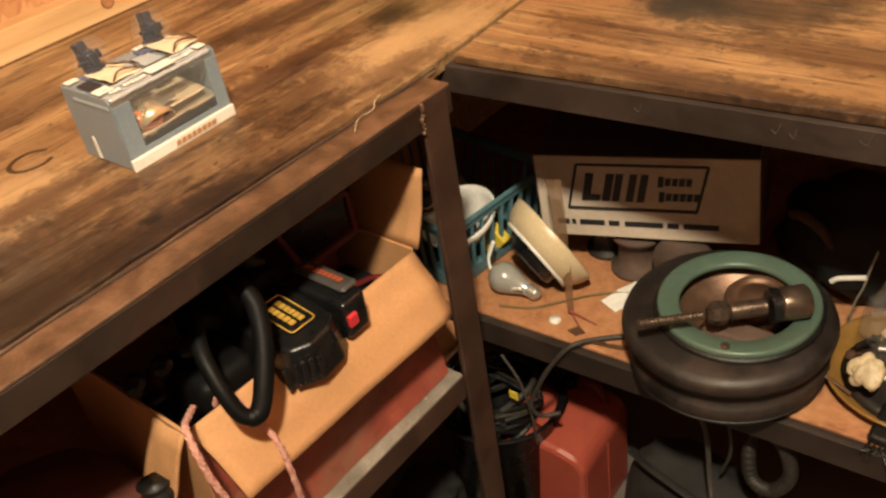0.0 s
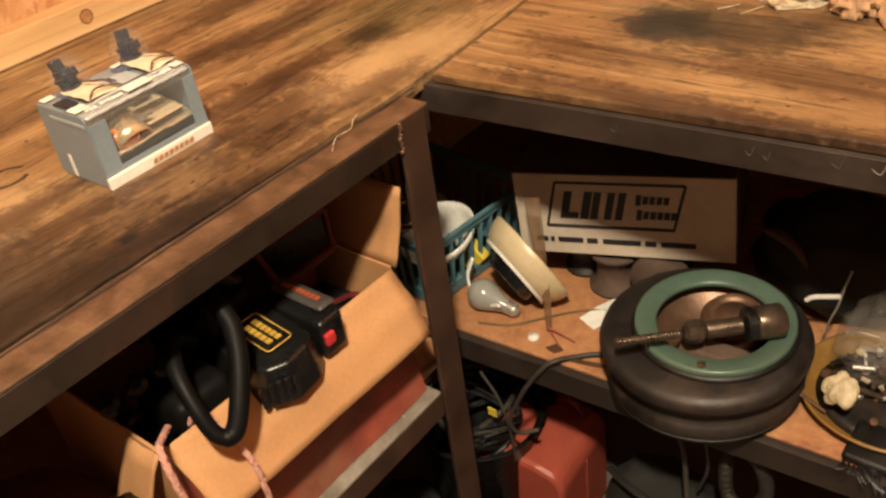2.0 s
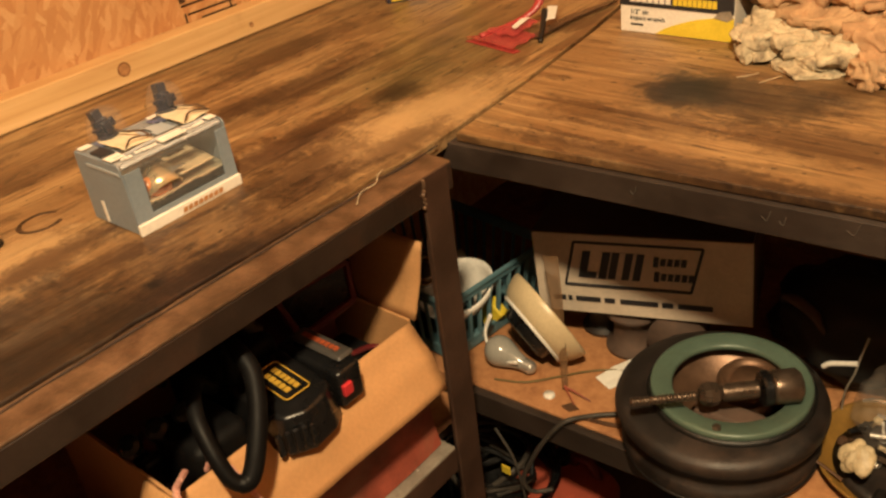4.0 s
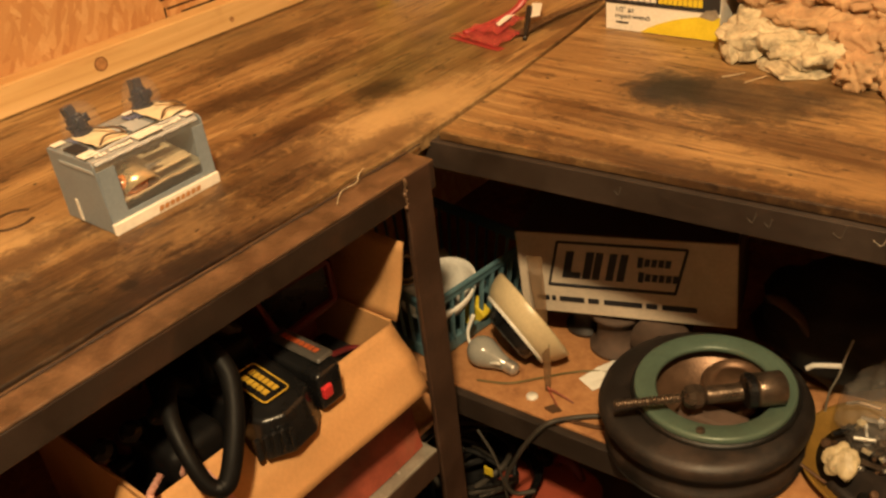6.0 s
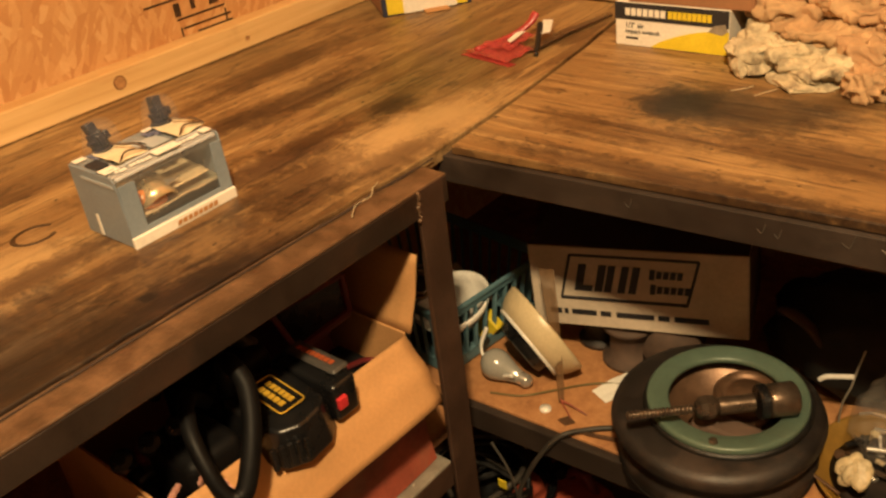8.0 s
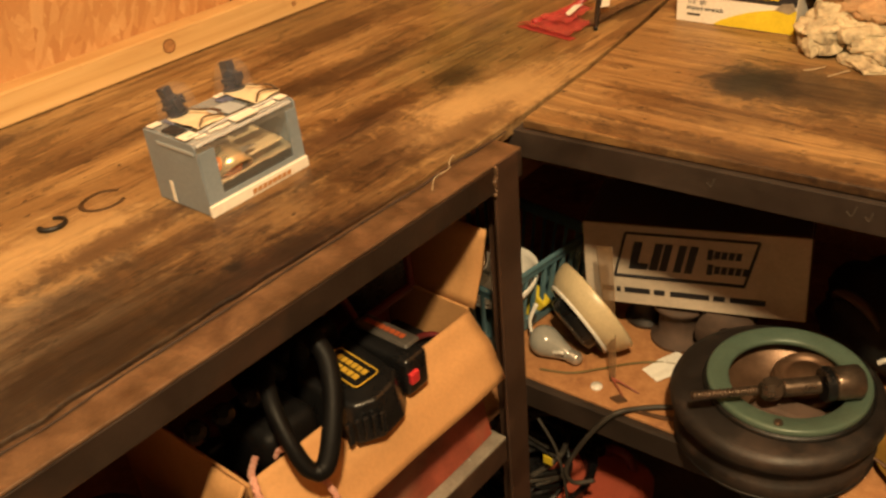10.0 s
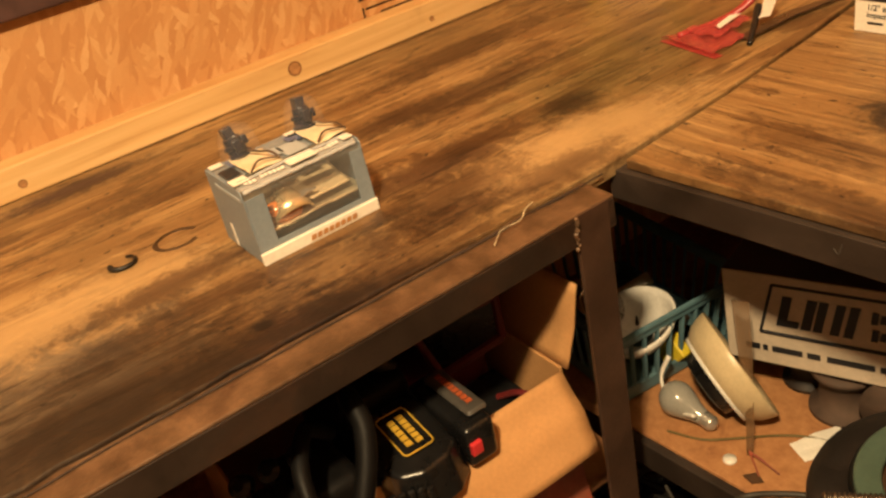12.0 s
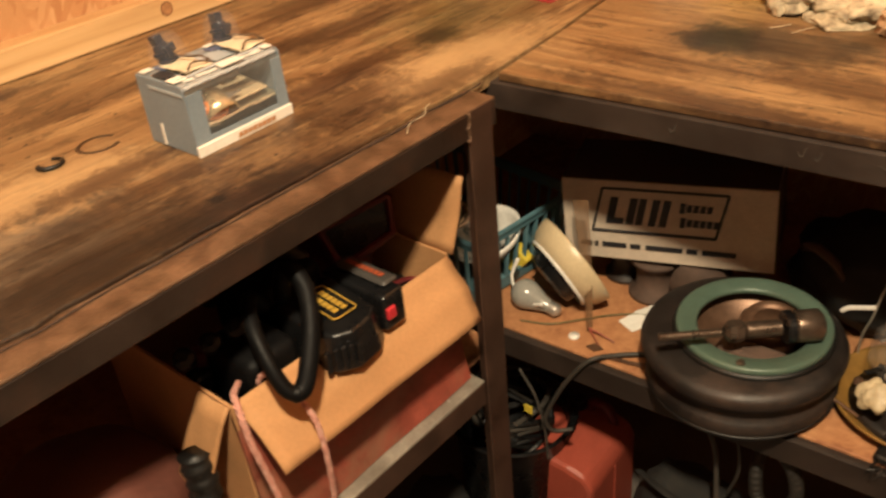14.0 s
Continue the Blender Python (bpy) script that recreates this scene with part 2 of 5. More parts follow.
def box(a, b, bevel=0.0, seg=2, bm=None):
    bm = bm or bmesh.new()
    mid = [(p + q) / 2 for p, q in zip(a, b)]
    size = [abs(q - p) for p, q in zip(a, b)]
    r = bmesh.ops.create_cube(bm, size=1, matrix=Matrix.Translation(mid) @ Matrix.Diagonal((*size, 1)))
    if bevel:
        vs = set(r["verts"])
        es = [e for e in bm.edges if e.verts[0] in vs and e.verts[1] in vs]
        bmesh.ops.bevel(bm, geom=es, offset=bevel, segments=seg, affect="EDGES", profile=0.5)
    return bm


def prism(points, axis_a, axis_b, axis_n, origin, depth, bevel=0.0, bm=None):
    """An outline (u, v) swept along a normal."""
    bm = bm or bmesh.new()
    A, B, N, O = Vector(axis_a), Vector(axis_b), Vector(axis_n), Vector(origin)
    lo = [bm.verts.new(O + A * u + B * v) for u, v in points]
    hi = [bm.verts.new(O + A * u + B * v + N * depth) for u, v in points]
    k = len(points)
    new_f = [bm.faces.new(lo[::-1]), bm.faces.new(hi)] + [bm.faces.new((lo[i], lo[(i + 1) % k], hi[(i + 1) % k], hi[i])) for i in range(k)]
    bmesh.ops.recalc_face_normals(bm, faces=new_f)
    if bevel:
        es = list({e for f in new_f for e in f.edges})
        bmesh.ops.bevel(bm, geom=es, offset=bevel, segments=2, affect="EDGES", profile=0.5)
    return bm


def lathe(profile, steps=48, bm=None, m=None, closed=False):
    """A profile of (radius, height) turned round z."""
    bm = bm or bmesh.new()
    rings = []
    for r, z in profile:
        if r < 1e-6:
            rings.append([bm.verts.new((0, 0, z))])
        else:
            rings.append([bm.verts.new((r * math.cos(2 * math.pi * i / steps), r * math.sin(2 * math.pi * i / steps), z)) for i in range(steps)])
    pairs = list(zip(rings, rings[1:])) + ([(rings[-1], rings[0])] if closed else [])
    made = []
    for a, b in pairs:
        for i in range(steps):
            j = (i + 1) % steps
            if len(a) == 1 and len(b) == 1:
                continue
            if len(a) == 1:
                made.append(bm.faces.new((a[0], b[j], b[i])))
            elif len(b) == 1:
                made.append(bm.faces.new((a[i], a[j], b[0])))
            else:
                made.append(bm.faces.new((a[i], a[j], b[j], b[i])))
    bmesh.ops.recalc_face_normals(bm, faces=made)
    if m is not None:
        vs = [v for ring in rings for v in ring]
        bmesh.ops.transform(bm, matrix=m, verts=vs)
    return bm


def smooth_path(points, per=8):
    """A curve through the points."""
    p = [Vector(q) for q in points]
    p = [2 * p[0] - p[1]] + p + [2 * p[-1] - p[-2]]
    out = []
    for i in range(1, len(p) - 2):
        for k in range(per):
            t = k / per
            out.append(0.5 * (2 * p[i] + (p[i + 1] - p[i - 1]) * t + (2 * p[i - 1] - 5 * p[i] + 4 * p[i + 1] - p[i + 2]) * t * t + (3 * p[i] - p[i - 1] - 3 * p[i + 1] + p[i + 2]) * t ** 3))
    out.append(p[-2])
    return out


def tube(points, radius, sides=10, per=8, bm=None, flat=1.0, wobble=0.0):
    """A round cord or pipe along a curve; radius may be a function of 0..1."""
    bm = bm or bmesh.new()
    path = smooth_path(points, per)
    up = Vector((0.13, 0.21, 0.97))
    rings, made = [], []
    for i, q in enumerate(path):
        d = (path[min(i + 1, len(path) - 1)] - path[max(i - 1, 0)]).normalized()
        s = d.cross(up)
        s = s.normalized() if s.length > 1e-4 else Vector((1, 0, 0))
        u = s.cross(d)
        r = radius(i / (len(path) - 1)) if callable(radius) else radius
        rings.append([bm.verts.new(q + (s * math.cos(2 * math.pi * k / sides) + u * flat * math.sin(2 * math.pi * k / sides)) * r * (1 + wobble * math.sin(i * 1.9 + k * 2.1))) for k in range(sides)])
    for a, b in zip(rings, rings[1:]):
        for k in range(sides):
            made.append(bm.faces.new((a[k], a[(k + 1) % sides], b[(k + 1) % sides], b[k])))
    made.append(bm.faces.new(rings[0][::-1]))
    made.append(bm.faces.new(rings[-1]))
    bmesh.ops.recalc_face_normals(bm, faces=made)
    return bm


# ---- the room ----
WX, WY, HT = -1.41, 1.60, 2.9
BENCH = 0.92
tagged(part("floor", box((-1.6, -4.4, -0.1), (4.6, 1.8, 0.0)), CONCRETE), "dark dirty concrete workshop floor", "floor", kind="structure")
tagged(part("ceiling", box((-1.6, -4.4, HT), (4.6, 1.8, HT + 0.1)), BOARDS), "bare wooden board ceiling", "ceiling", kind="structure")
tagged(part("wall_west", box((-1.55, -4.4, 0.0), (WX, 1.75, HT)), OSB), "orange-brown oriented strand board wall", "wall", kind="structure")
tagged(part("wall_north", box((WX, WY, 0.0), (4.5, 1.75, HT)), OSB), "orange-brown oriented strand board wall", "wall", kind="structure")
tagged(part("wall_east", box((4.4, -4.3, 0.0), (4.55, WY, HT)), BOARDS), "dark bare board wall", "wall", kind="structure")
tagged(part("wall_south", box((WX, -4.4, 0.0), (4.4, -4.25, HT)), BOARDS), "dark bare board wall", "wall", kind="structure")
tagged(part("trim_west", box((WX, -1.6, BENCH + 0.001), (WX + 0.038, WY, BENCH + 0.047), 0.003), PINE), "bare pine batten along the wall above the bench", "trim", kind="structure")
tagged(part("trim_north", box((WX + 0.038, WY - 0.03, BENCH + 0.001), (2.3, WY, BENCH + 0.047), 0.003), PINE), "bare pine batten along the wall above the bench", "trim", kind="structure")

# ---- more materials ----
CARD = surface("corrugated_cardboard", (0.50, 0.26, 0.10), 0.8, 0, 0.12, 9, 220, 0.15, (0.2, 0.09, 0.03), 0.25)
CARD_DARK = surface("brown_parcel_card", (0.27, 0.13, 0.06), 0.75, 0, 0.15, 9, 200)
RED_PRINT = surface("red_printed_card", (0.27, 0.060, 0.034), 0.5, 0, 0.5, 14, 150, 0.95, (0.24, 0.125, 0.07))
WHITE_CARD = surface("white_box_card", (0.76, 0.72, 0.64), 0.6, 0, 0.06, 7, 200, 0.12, (0.4, 0.3, 0.2))
PAPER = surface("white_paper", (0.78, 0.76, 0.7), 0.8, 0, 0.05, 20, 300)
INK = surface("black_ink", (0.018, 0.018, 0.022), 0.55, 0, 0.2)
NAVY = surface("navy_ink", (0.02, 0.025, 0.055), 0.45, 0, 0.2)
BLUE_INK = surface("dull_blue_print", (0.09, 0.11, 0.2), 0.45, 0, 0.2)
YELLOW = surface("yellow_print", (0.70, 0.54, 0.03), 0.45, 0, 0.1)
BLUEGREY = surface("blue_grey_card", (0.20, 0.24, 0.275), 0.42, 0, 0.1, 12, 200)
BLACK_PLASTIC = surface("black_plastic", (0.007, 0.007, 0.0075), 0.3, 0, 0.3, 30, 300, 0.2, (0.022, 0.016, 0.012), 0.2)
BLACK_RUBBER = surface("black_rubber", (0.006, 0.0055, 0.005), 0.48, 0, 0.3, 25, 260, 0.35, (0.026, 0.018, 0.012), 0.5)
RUBBER_DUSTY = surface("dusty_rubber", (0.010, 0.0068, 0.0052), 0.55, 0, 0.5, 16, 240, 0.85, (0.052, 0.031, 0.021), 0.5)
RED_PLASTIC = surface("red_plastic", (0.33, 0.068, 0.038), 0.42, 0, 0.15, 10, 250, 0.25, (0.16, 0.05, 0.03), 0.15)
GRIP = surface("black_grip", (0.0035, 0.0033, 0.0035), 0.55, 0, 0.3, 30, 300, 0.2, (0.006, 0.005, 0.0045), 0.3, Specular_IOR_Level=0.15)
DARK_RED = surface("dark_red_plastic", (0.11, 0.010, 0.010), 0.45, 0, 0.25, 15, 250, 0.3)
BRIGHT_RED = surface("bright_red_plastic", (0.5, 0.03, 0.035), 0.3, 0, 0.1)
GREEN_PAINT = surface("green_enamel", (0.088, 0.132, 0.098), 0.4, 0.1, 0.15, 16, 200, 0.35, (0.07, 0.065, 0.045), 0.2)
BLUE_PLASTIC = surface("blue_green_plastic", (0.10, 0.19, 0.225), 0.42, 0, 0.12, 20, 200, 0.2)
CREAM = surface("cream_enamel", (0.60, 0.48, 0.29), 0.35, 0, 0.06, 14, 200, 0.15, (0.35, 0.22, 0.1))
WHITE_GLOSS = surface("white_enamel", (0.75, 0.72, 0.66), 0.25, 0, 0.05)
IRON = surface("worn_machined_steel", (0.17, 0.125, 0.092), 0.32, 0.8, 0.35, 30, 260, 0.5, (0.06, 0.035, 0.02), 0.4)
BRIGHT_STEEL = surface("bright_steel", (0.6, 0.56, 0.5), 0.32, 0.7, 0.15, 30, 260, 0.2)
GREY_STEEL = surface("scuffed_grey_steel", (0.36, 0.33, 0.27), 0.36, 0.4, 0.35, 20, 180, 0.45, (0.08, 0.055, 0.035), 0.4)
CHROME = surface("chrome_reflector", (0.85, 0.82, 0.78), 0.12, 1.0, 0.05, 60, 200)
FOIL = surface("crinkled_foil", (0.85, 0.72, 0.5), 0.36, 0.7, 0.25, 22, 70, 0.2, (0.2, 0.12, 0.05), 0.9, 0.004)
BRASS = surface("brown_lacquered_steel", (0.15, 0.085, 0.05), 0.42, 0.6, 0.3)
FROST = surface("frosted_bulb_glass", (0.30, 0.29, 0.26), 0.16, 0, 0.04, 30, 200, 0, bump=0.05, Coat_Weight=0.6)
RAG_PEACH = surface("peach_cotton", (0.49, 0.315, 0.165), 0.95, 0, 0.3, 30, 600, 0.6, (0.28, 0.135, 0.065), 0.7, 0.002)
RAG_CREAM = surface("dirty_cream_cotton", (0.56, 0.47, 0.31), 0.95, 0, 0.35, 60, 600, 0.95, (0.13, 0.095, 0.06), 0.7, 0.002)
STAINED = surface("stained_cream_plastic", (0.46, 0.37, 0.22), 0.5, 0, 0.3, 60, 300, 0.6, (0.16, 0.10, 0.04))
CORD = surface("grey_cord", (0.04, 0.034, 0.027), 0.6, 0, 0.25, 40, 200, 0.4)
HOSE = surface("grey_corrugated_hose", (0.02, 0.017, 0.014), 0.55, 0, 0.3, 20, 200, 0.4)
BLACK_CLOTH = surface("black_nylon", (0.010, 0.009, 0.008), 0.8, 0, 0.35, 40, 500, 0.4, (0.03, 0.025, 0.018), 0.7)
TAN = surface("tan_clay", (0.09, 0.055, 0.038), 0.8, 0, 0.35, 25, 200, 0.4)
CHALK = surface("chalk", (0.17, 0.14, 0.11), 0.95, 0, 0.2)
DARK_MARK = surface("oily_ring_mark", (0.04, 0.02, 0.009), 0.5, 0, 0.4, 40, 200)


def shelf_board():
    n = Nodes("shelf_particle_board")
    o = n.coords()
    c = n.ramp(n.noise(o, 60, 5, 0.7), [(0.3, (0.30, 0.13, 0.05)), (0.55, (0.40, 0.19, 0.075)), (0.75, (0.48, 0.25, 0.11))])
    c = n.mix(n.grey(n.noise(o, 11, 6, 0.7, 0.6), 0.52, 0.68, 0, 0.8), c, (0.13, 0.035, 0.015))
    c = n.mix(n.grey(n.noise(o, 4, 4), 0.5, 0.75, 0, 0.6), c, (0.12, 0.06, 0.03))
    return n.finish(c, 0.65, 0, n.noise(o, 150, 3), 0.001, 0.4)


SHELF = shelf_board()


def clear(name, tint, alpha, rough, relief=0.0):
    n = Nodes(name)
    m = n.finish(tint, rough, 0.0, n.noise(n.coords(), 35, 3, 0.6, 1.0) if relief else None, 0.004, relief)
    n.b.inputs["Alpha"].default_value = alpha
    return m


CLEAR = clear("clear_blister_plastic", (0.45, 0.43, 0.40), 0.10, 0.06, 0.25)
BAG = clear("cloudy_plastic_bag", (0.36, 0.32, 0.28), 0.16, 0.25, 0.8)
TAPE = clear("brown_packing_tape", (0.26, 0.15, 0.075), 0.4, 0.2, 0.5)
RED_CLEAR = clear("red_blister_plastic", (0.50, 0.07, 0.07), 0.42, 0.1, 0.9)


ROPE = surface("pink_braided_rope", (0.62, 0.30, 0.23), 0.85, 0, 0.2, 160, 420, 0.5, (0.75, 0.55, 0.45), 0.9, 0.003)


def bar(name, m, w, h, material, parent, thick=0.0008, skew=0.0):
    """A printed bar or block: w along the pose's x, h along its y, raised by a hair."""
    bm = prism([(-w / 2 - skew, -h / 2), (w / 2 - skew, -h / 2), (w / 2 + skew, h / 2), (-w / 2 + skew, h / 2)], (1, 0, 0), (0, 1, 0), (0, 0, 1), (0, 0, 0.0002), thick)
    return part(name, bm, material, parent, "", m)


def words(name, text, size, m, material, parent):
    cu = bpy.data.curves.new(name, "FONT")
    cu.body, cu.size, cu.extrude, cu.resolution_u = text, size, 0.0004, 3
    tmp = bpy.data.objects.new(name, cu)
    me = bpy.data.meshes.new_from_object(tmp)
    bpy.data.objects.remove(tmp)
    me.materials.append(material)
    ob = new(name, me)
    ob.matrix_basis = m
    ob.parent = parent
    return ob


def basis(origin, ax, ay):
    """A pose with given x and (about) y directions."""
    x = Vector(ax).normalized()
    z = x.cross(Vector(ay)).normalized()
    y = z.cross(x)
    return Matrix.Translation(origin) @ Matrix((x, y, z)).transposed().to_4x4()


I = Matrix.Identity(4)

# ---- the benches ----


def plywood(points, top, thick, material, name, parent, label):
    bm = prism(points, (1, 0, 0), (0, 1, 0), (0, 0, 1), (0, 0, top - thick), thick, 0.002)
    return part(name, bm, material, parent, label)


def angle_x(name, x0, x1, y, z, leg, wall, parent, flip=1):
    """Angle iron along x: a face at y and a flange under z."""
    bm = box((x0, y, z - leg), (x1, y + wall, z), 0.0012)
    box((x0, y + wall, z - wall), (x1, y + leg, z), 0.0012, bm=bm)
    return part(name, bm, RAIL_DARK, parent)


def angle_y(name, y0, y1, x, z, leg, flange, wall, parent, material=None, face=None):
    """Angle iron along y: a face at x and a flange on top."""
    # lit top and unlit face of one iron get separate tones
    part(name + "_lip", box((x - flange, y0, z - wall), (x - 0.0002, y1, z), 0.0015), LIP if material is None else material, parent, "worn steel lip, toned paler as the lit top")
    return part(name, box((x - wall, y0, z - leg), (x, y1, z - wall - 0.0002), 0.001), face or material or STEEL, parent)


EDGE = [(-0.789 + 0.0045 * noise.noise(Vector((0.0, k * 0.9, 3.0))) + 0.002 * noise.noise(Vector((5.0, k * 3.1, 0.0))), -1.6 + 0.0253 * k) for k in range(101)]
left = thing("workbench", I, "long workbench with a stained plywood top and rusty angle-iron frame", "workbench", "corner workbenches")
plywood([(WX + 0.002, -1.6), *EDGE, (-0.793, 1.0), (-0.803, 1.14), (-0.829, 1.35), (-0.866, WY - 0.032), (WX + 0.002, WY - 0.032)], BENCH, 0.02, PLY_LEFT, "bench_top", left, "oil-stained worn plywood sheet")
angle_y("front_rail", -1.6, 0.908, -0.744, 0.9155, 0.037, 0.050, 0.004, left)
bm = box((-0.748, 0.855, 0.0), (-0.7432, 0.899, 0.9145), 0.001)
box((-0.790, 0.8945, 0.0), (-0.748, 0.8992, 0.911), 0.001, bm=bm)
part("leg", bm, POST, left, "rusty angle-iron leg")
bm = bmesh.new()
rnd = random.Random(5)
for k in range(11):
    bmesh.ops.create_icosphere(bm, subdivisions=1, radius=rnd.uniform(0.0015, 0.0035), matrix=Matrix.Translation((-0.7425, 0.8535 + rnd.uniform(-0.002, 0.002), 0.912 - k * 0.0034)))
part("weld_bead", bm, LIP, left, "lumpy grey weld bead")
GRIME = surface("packed_grime", (0.03, 0.016, 0.009), 0.8, 0, 0.4, 40, 300, 0.5, (0.04, 0.02, 0.01), 0.8)
part("grime_line", tube([(x + 0.006 + 0.0015 * noise.noise(Vector((y * 40, 1, 0))), y, 0.9165) for x, y in EDGE[24::2]], lambda q: max(0.0004, 0.0012 + 0.0026 * noise.noise(Vector((q * 45, 0, 2)))), 8, 4, flat=0.9), GRIME, left, "dark grime packed along the edge")
part("lower_shelf", box((-1.36, -1.6, 0.484), (-0.79, 0.93, 0.502), 0.002), SHELF, left, "dusty particle-board lower shelf")
angle_y("shelf_rail", -1.6, 0.854, -0.748, 0.494, 0.045, 0.03, 0.004, left, GREY_STEEL, POST)
for yy in (-1.5, -0.35):
    bm = box((-0.79, yy, 0.0), (-0.749, yy + 0.04, 0.86), 0.001)
    part("leg", bm, STEEL, left)
part("leg", box((-1.36, 0.87, 0.0), (-1.32, 0.91, 0.89), 0.001), STEEL, left)
part("leg", box((-1.36, -1.5, 0.0), (-1.32, -1.46, 0.89), 0.001), STEEL, left)

right = thing("workbench", I, "workbench with blackened plywood top and dark angle-iron edge", "workbench", "corner workbenches")
plywood([(-0.781, 0.9635), (-0.312, 1.0035), (1.3, 1.141), (1.3, WY - 0.032), (-0.857, WY - 0.032), (-0.822, 1.35), (-0.796, 1.14)], BENCH, 0.012, PLY_RIGHT, "bench_top", right, "scorched and stained plywood sheet")
def skewed(ob, px, py, degrees):
    """Turns a part about an upright line, as the frame stands out of square."""
    ob.matrix_basis = Matrix.Translation((px, py, 0)) @ Matrix.Rotation(math.radians(degrees), 4, "Z") @ Matrix.Translation((-px, -py, 0))
    return ob


skewed(angle_x("front_rail", -0.80, 1.3, 0.9575, 0.907, 0.036, 0.0045, right), -0.781, 0.9575, 4.87)
part("lower_shelf", prism([(-1.18, 0.966), (1.3, 1.127), (1.3, WY - 0.01), (-1.18, WY - 0.01)], (1, 0, 0), (0, 1, 0), (0, 0, 1), (0, 0, 0.458), 0.02, 0.002), SHELF, right, "dirty orange-brown particle-board shelf")
skewed(angle_x("shelf_rail", -0.86, 1.3, 0.977, 0.4735, 0.042, 0.004, right), -0.805, 0.977, 3.7)
for xx in (0.35, 1.25):
    part("leg", box((xx, 1.065 + 0.08 * (xx - 0.35), 0.0), (xx + 0.04, 1.105 + 0.08 * (xx - 0.35), 0.868), 0.001), STEEL, right)
    part("leg", box((xx, WY - 0.05, 0.0), (xx + 0.04, WY - 0.012, 0.9), 0.001), STEEL, right)
part("leg", box((-0.86, WY - 0.05, 0.0), (-0.82, WY - 0.012, 0.895), 0.001), STEEL, right)
FAINT = surface("faint_chalk", (0.05, 0.038, 0.028), 0.9, 0, 0.3)
for xx, k in ((-0.545, 0.7), (-0.40, 0.8), (-0.382, 0.6), (-0.318, 1.1), (-0.282, 1.2)):
    z0 = 0.885 + 0.01 * k
    yy = 0.957 + 0.0852 * (xx + 0.781)
    part("chalk_mark", tube([(xx, yy, z0 - 0.001), (xx + 0.007 * k, yy + 0.0003, z0 - 0.005), (xx + 0.011 * k, yy + 0.0009, z0 + 0.008 * k)], 0.0007, 6, 4), CHALK if k > 1.15 else FAINT, right, "pale chalk tick")

# the marks and the thread on the left top
def arc(cx, cy, r, a0, a1, z, squash=1.0, n=14):
    return [(cx + r * math.cos(math.radians(a0 + (a1 - a0) * i / n)) * squash, cy + r * math.sin(math.radians(a0 + (a1 - a0) * i / n)), z) for i in range(n + 1)]


tagged(part("rubber_ring", tube(arc(-1.064, 0.492, 0.014, -100, 150, 0.9225, 0.9), lambda t: 0.0036 * (1 - 0.5 * t), 8, 3), BLACK_RUBBER, smooth=True), "broken black rubber ring lying on the bench", "ring")
tagged(part("ring_mark", tube(arc(-1.066, 0.556, 0.025, 110, 400, 0.9187, 0.85), 0.0046, 6, 3, flat=0.45), DARK_MARK, left, "faint brown ring stain"))
tagged(part("thread", tube([(-0.792, 0.842, 0.9215), (-0.785, 0.826, 0.9225), (-0.775, 0.811, 0.9212), (-0.773, 0.786, 0.923), (-0.763, 0.768, 0.9185)], 0.0006, 6, 6), RAG_CREAM), "short pale thread lying over the bench edge", "thread")

# the stamp on the board wall
for i, (y0, z0, w, h) in enumerate(((1.03, 1.012, 0.012, 0.022), (1.062, 1.016, 0.009, 0.02), (1.075, 0.996, 0.10, 0.003), (1.085, 0.980, 0.10, 0.003), (1.098, 0.968, 0.075, 0.003), (1.03, 0.968, 0.003, 0.03), (1.124, 0.975, 0.003, 0.03), (1.055, 0.962, 0.012, 0.006), (1.09, 0.958, 0.03, 0.004), (1.02, 1.03, 0.10, 0.003), (1.105, 1.012, 0.02, 0.016))):
    ob = bar("stamp_bar", basis((WX + 0.0002, y0, z0), (0, 1, 0), (0, 0, 1)), w, h, DARK_MARK, None)
    ob.parent = bpy.data.objects["wall_west"]
KNOT = surface("pine_knot", (0.40, 0.2, 0.075), 0.6, 0, 0.35, 90, 400)
KNOT_RIM = surface("pine_knot_rim", (0.20, 0.085, 0.03), 0.6, 0, 0.35, 90, 400)
for yy, zz, rr in ((0.874, 0.946, 0.0115), (0.46, 0.939, 0.006), (1.13, 0.938, 0.0045), (0.25, 0.945, 0.008)):
    m = basis((WX + 0.0378, yy, zz), (0, 1, 0), (0, 0, 1))
    part("knot", lathe([(0, 0.0005), (rr * 0.8, 0.0004), (rr * 0.86, 0.0)], 20), KNOT, bpy.data.objects["trim_west"], "round wood knot", m)
    part("knot_ring", lathe([(rr * 0.8, 0.0007), (rr * 0.95, 0.0008), (rr, 0.0)], 20), KNOT_RIM, bpy.data.objects["trim_west"], "dark rim of a wood knot", m)
tagged(part("wall_batten", box((WX + 0.001, -1.2, 1.132), (WX + 0.019, 0.70, 1.20), 0.003), surface("dark_stained_wood", (0.055, 0.022, 0.018), 0.6, 0, 0.3)), "dark red-brown board fixed to the wall above the bench", "board")

# ---- headlamp bulb box ----


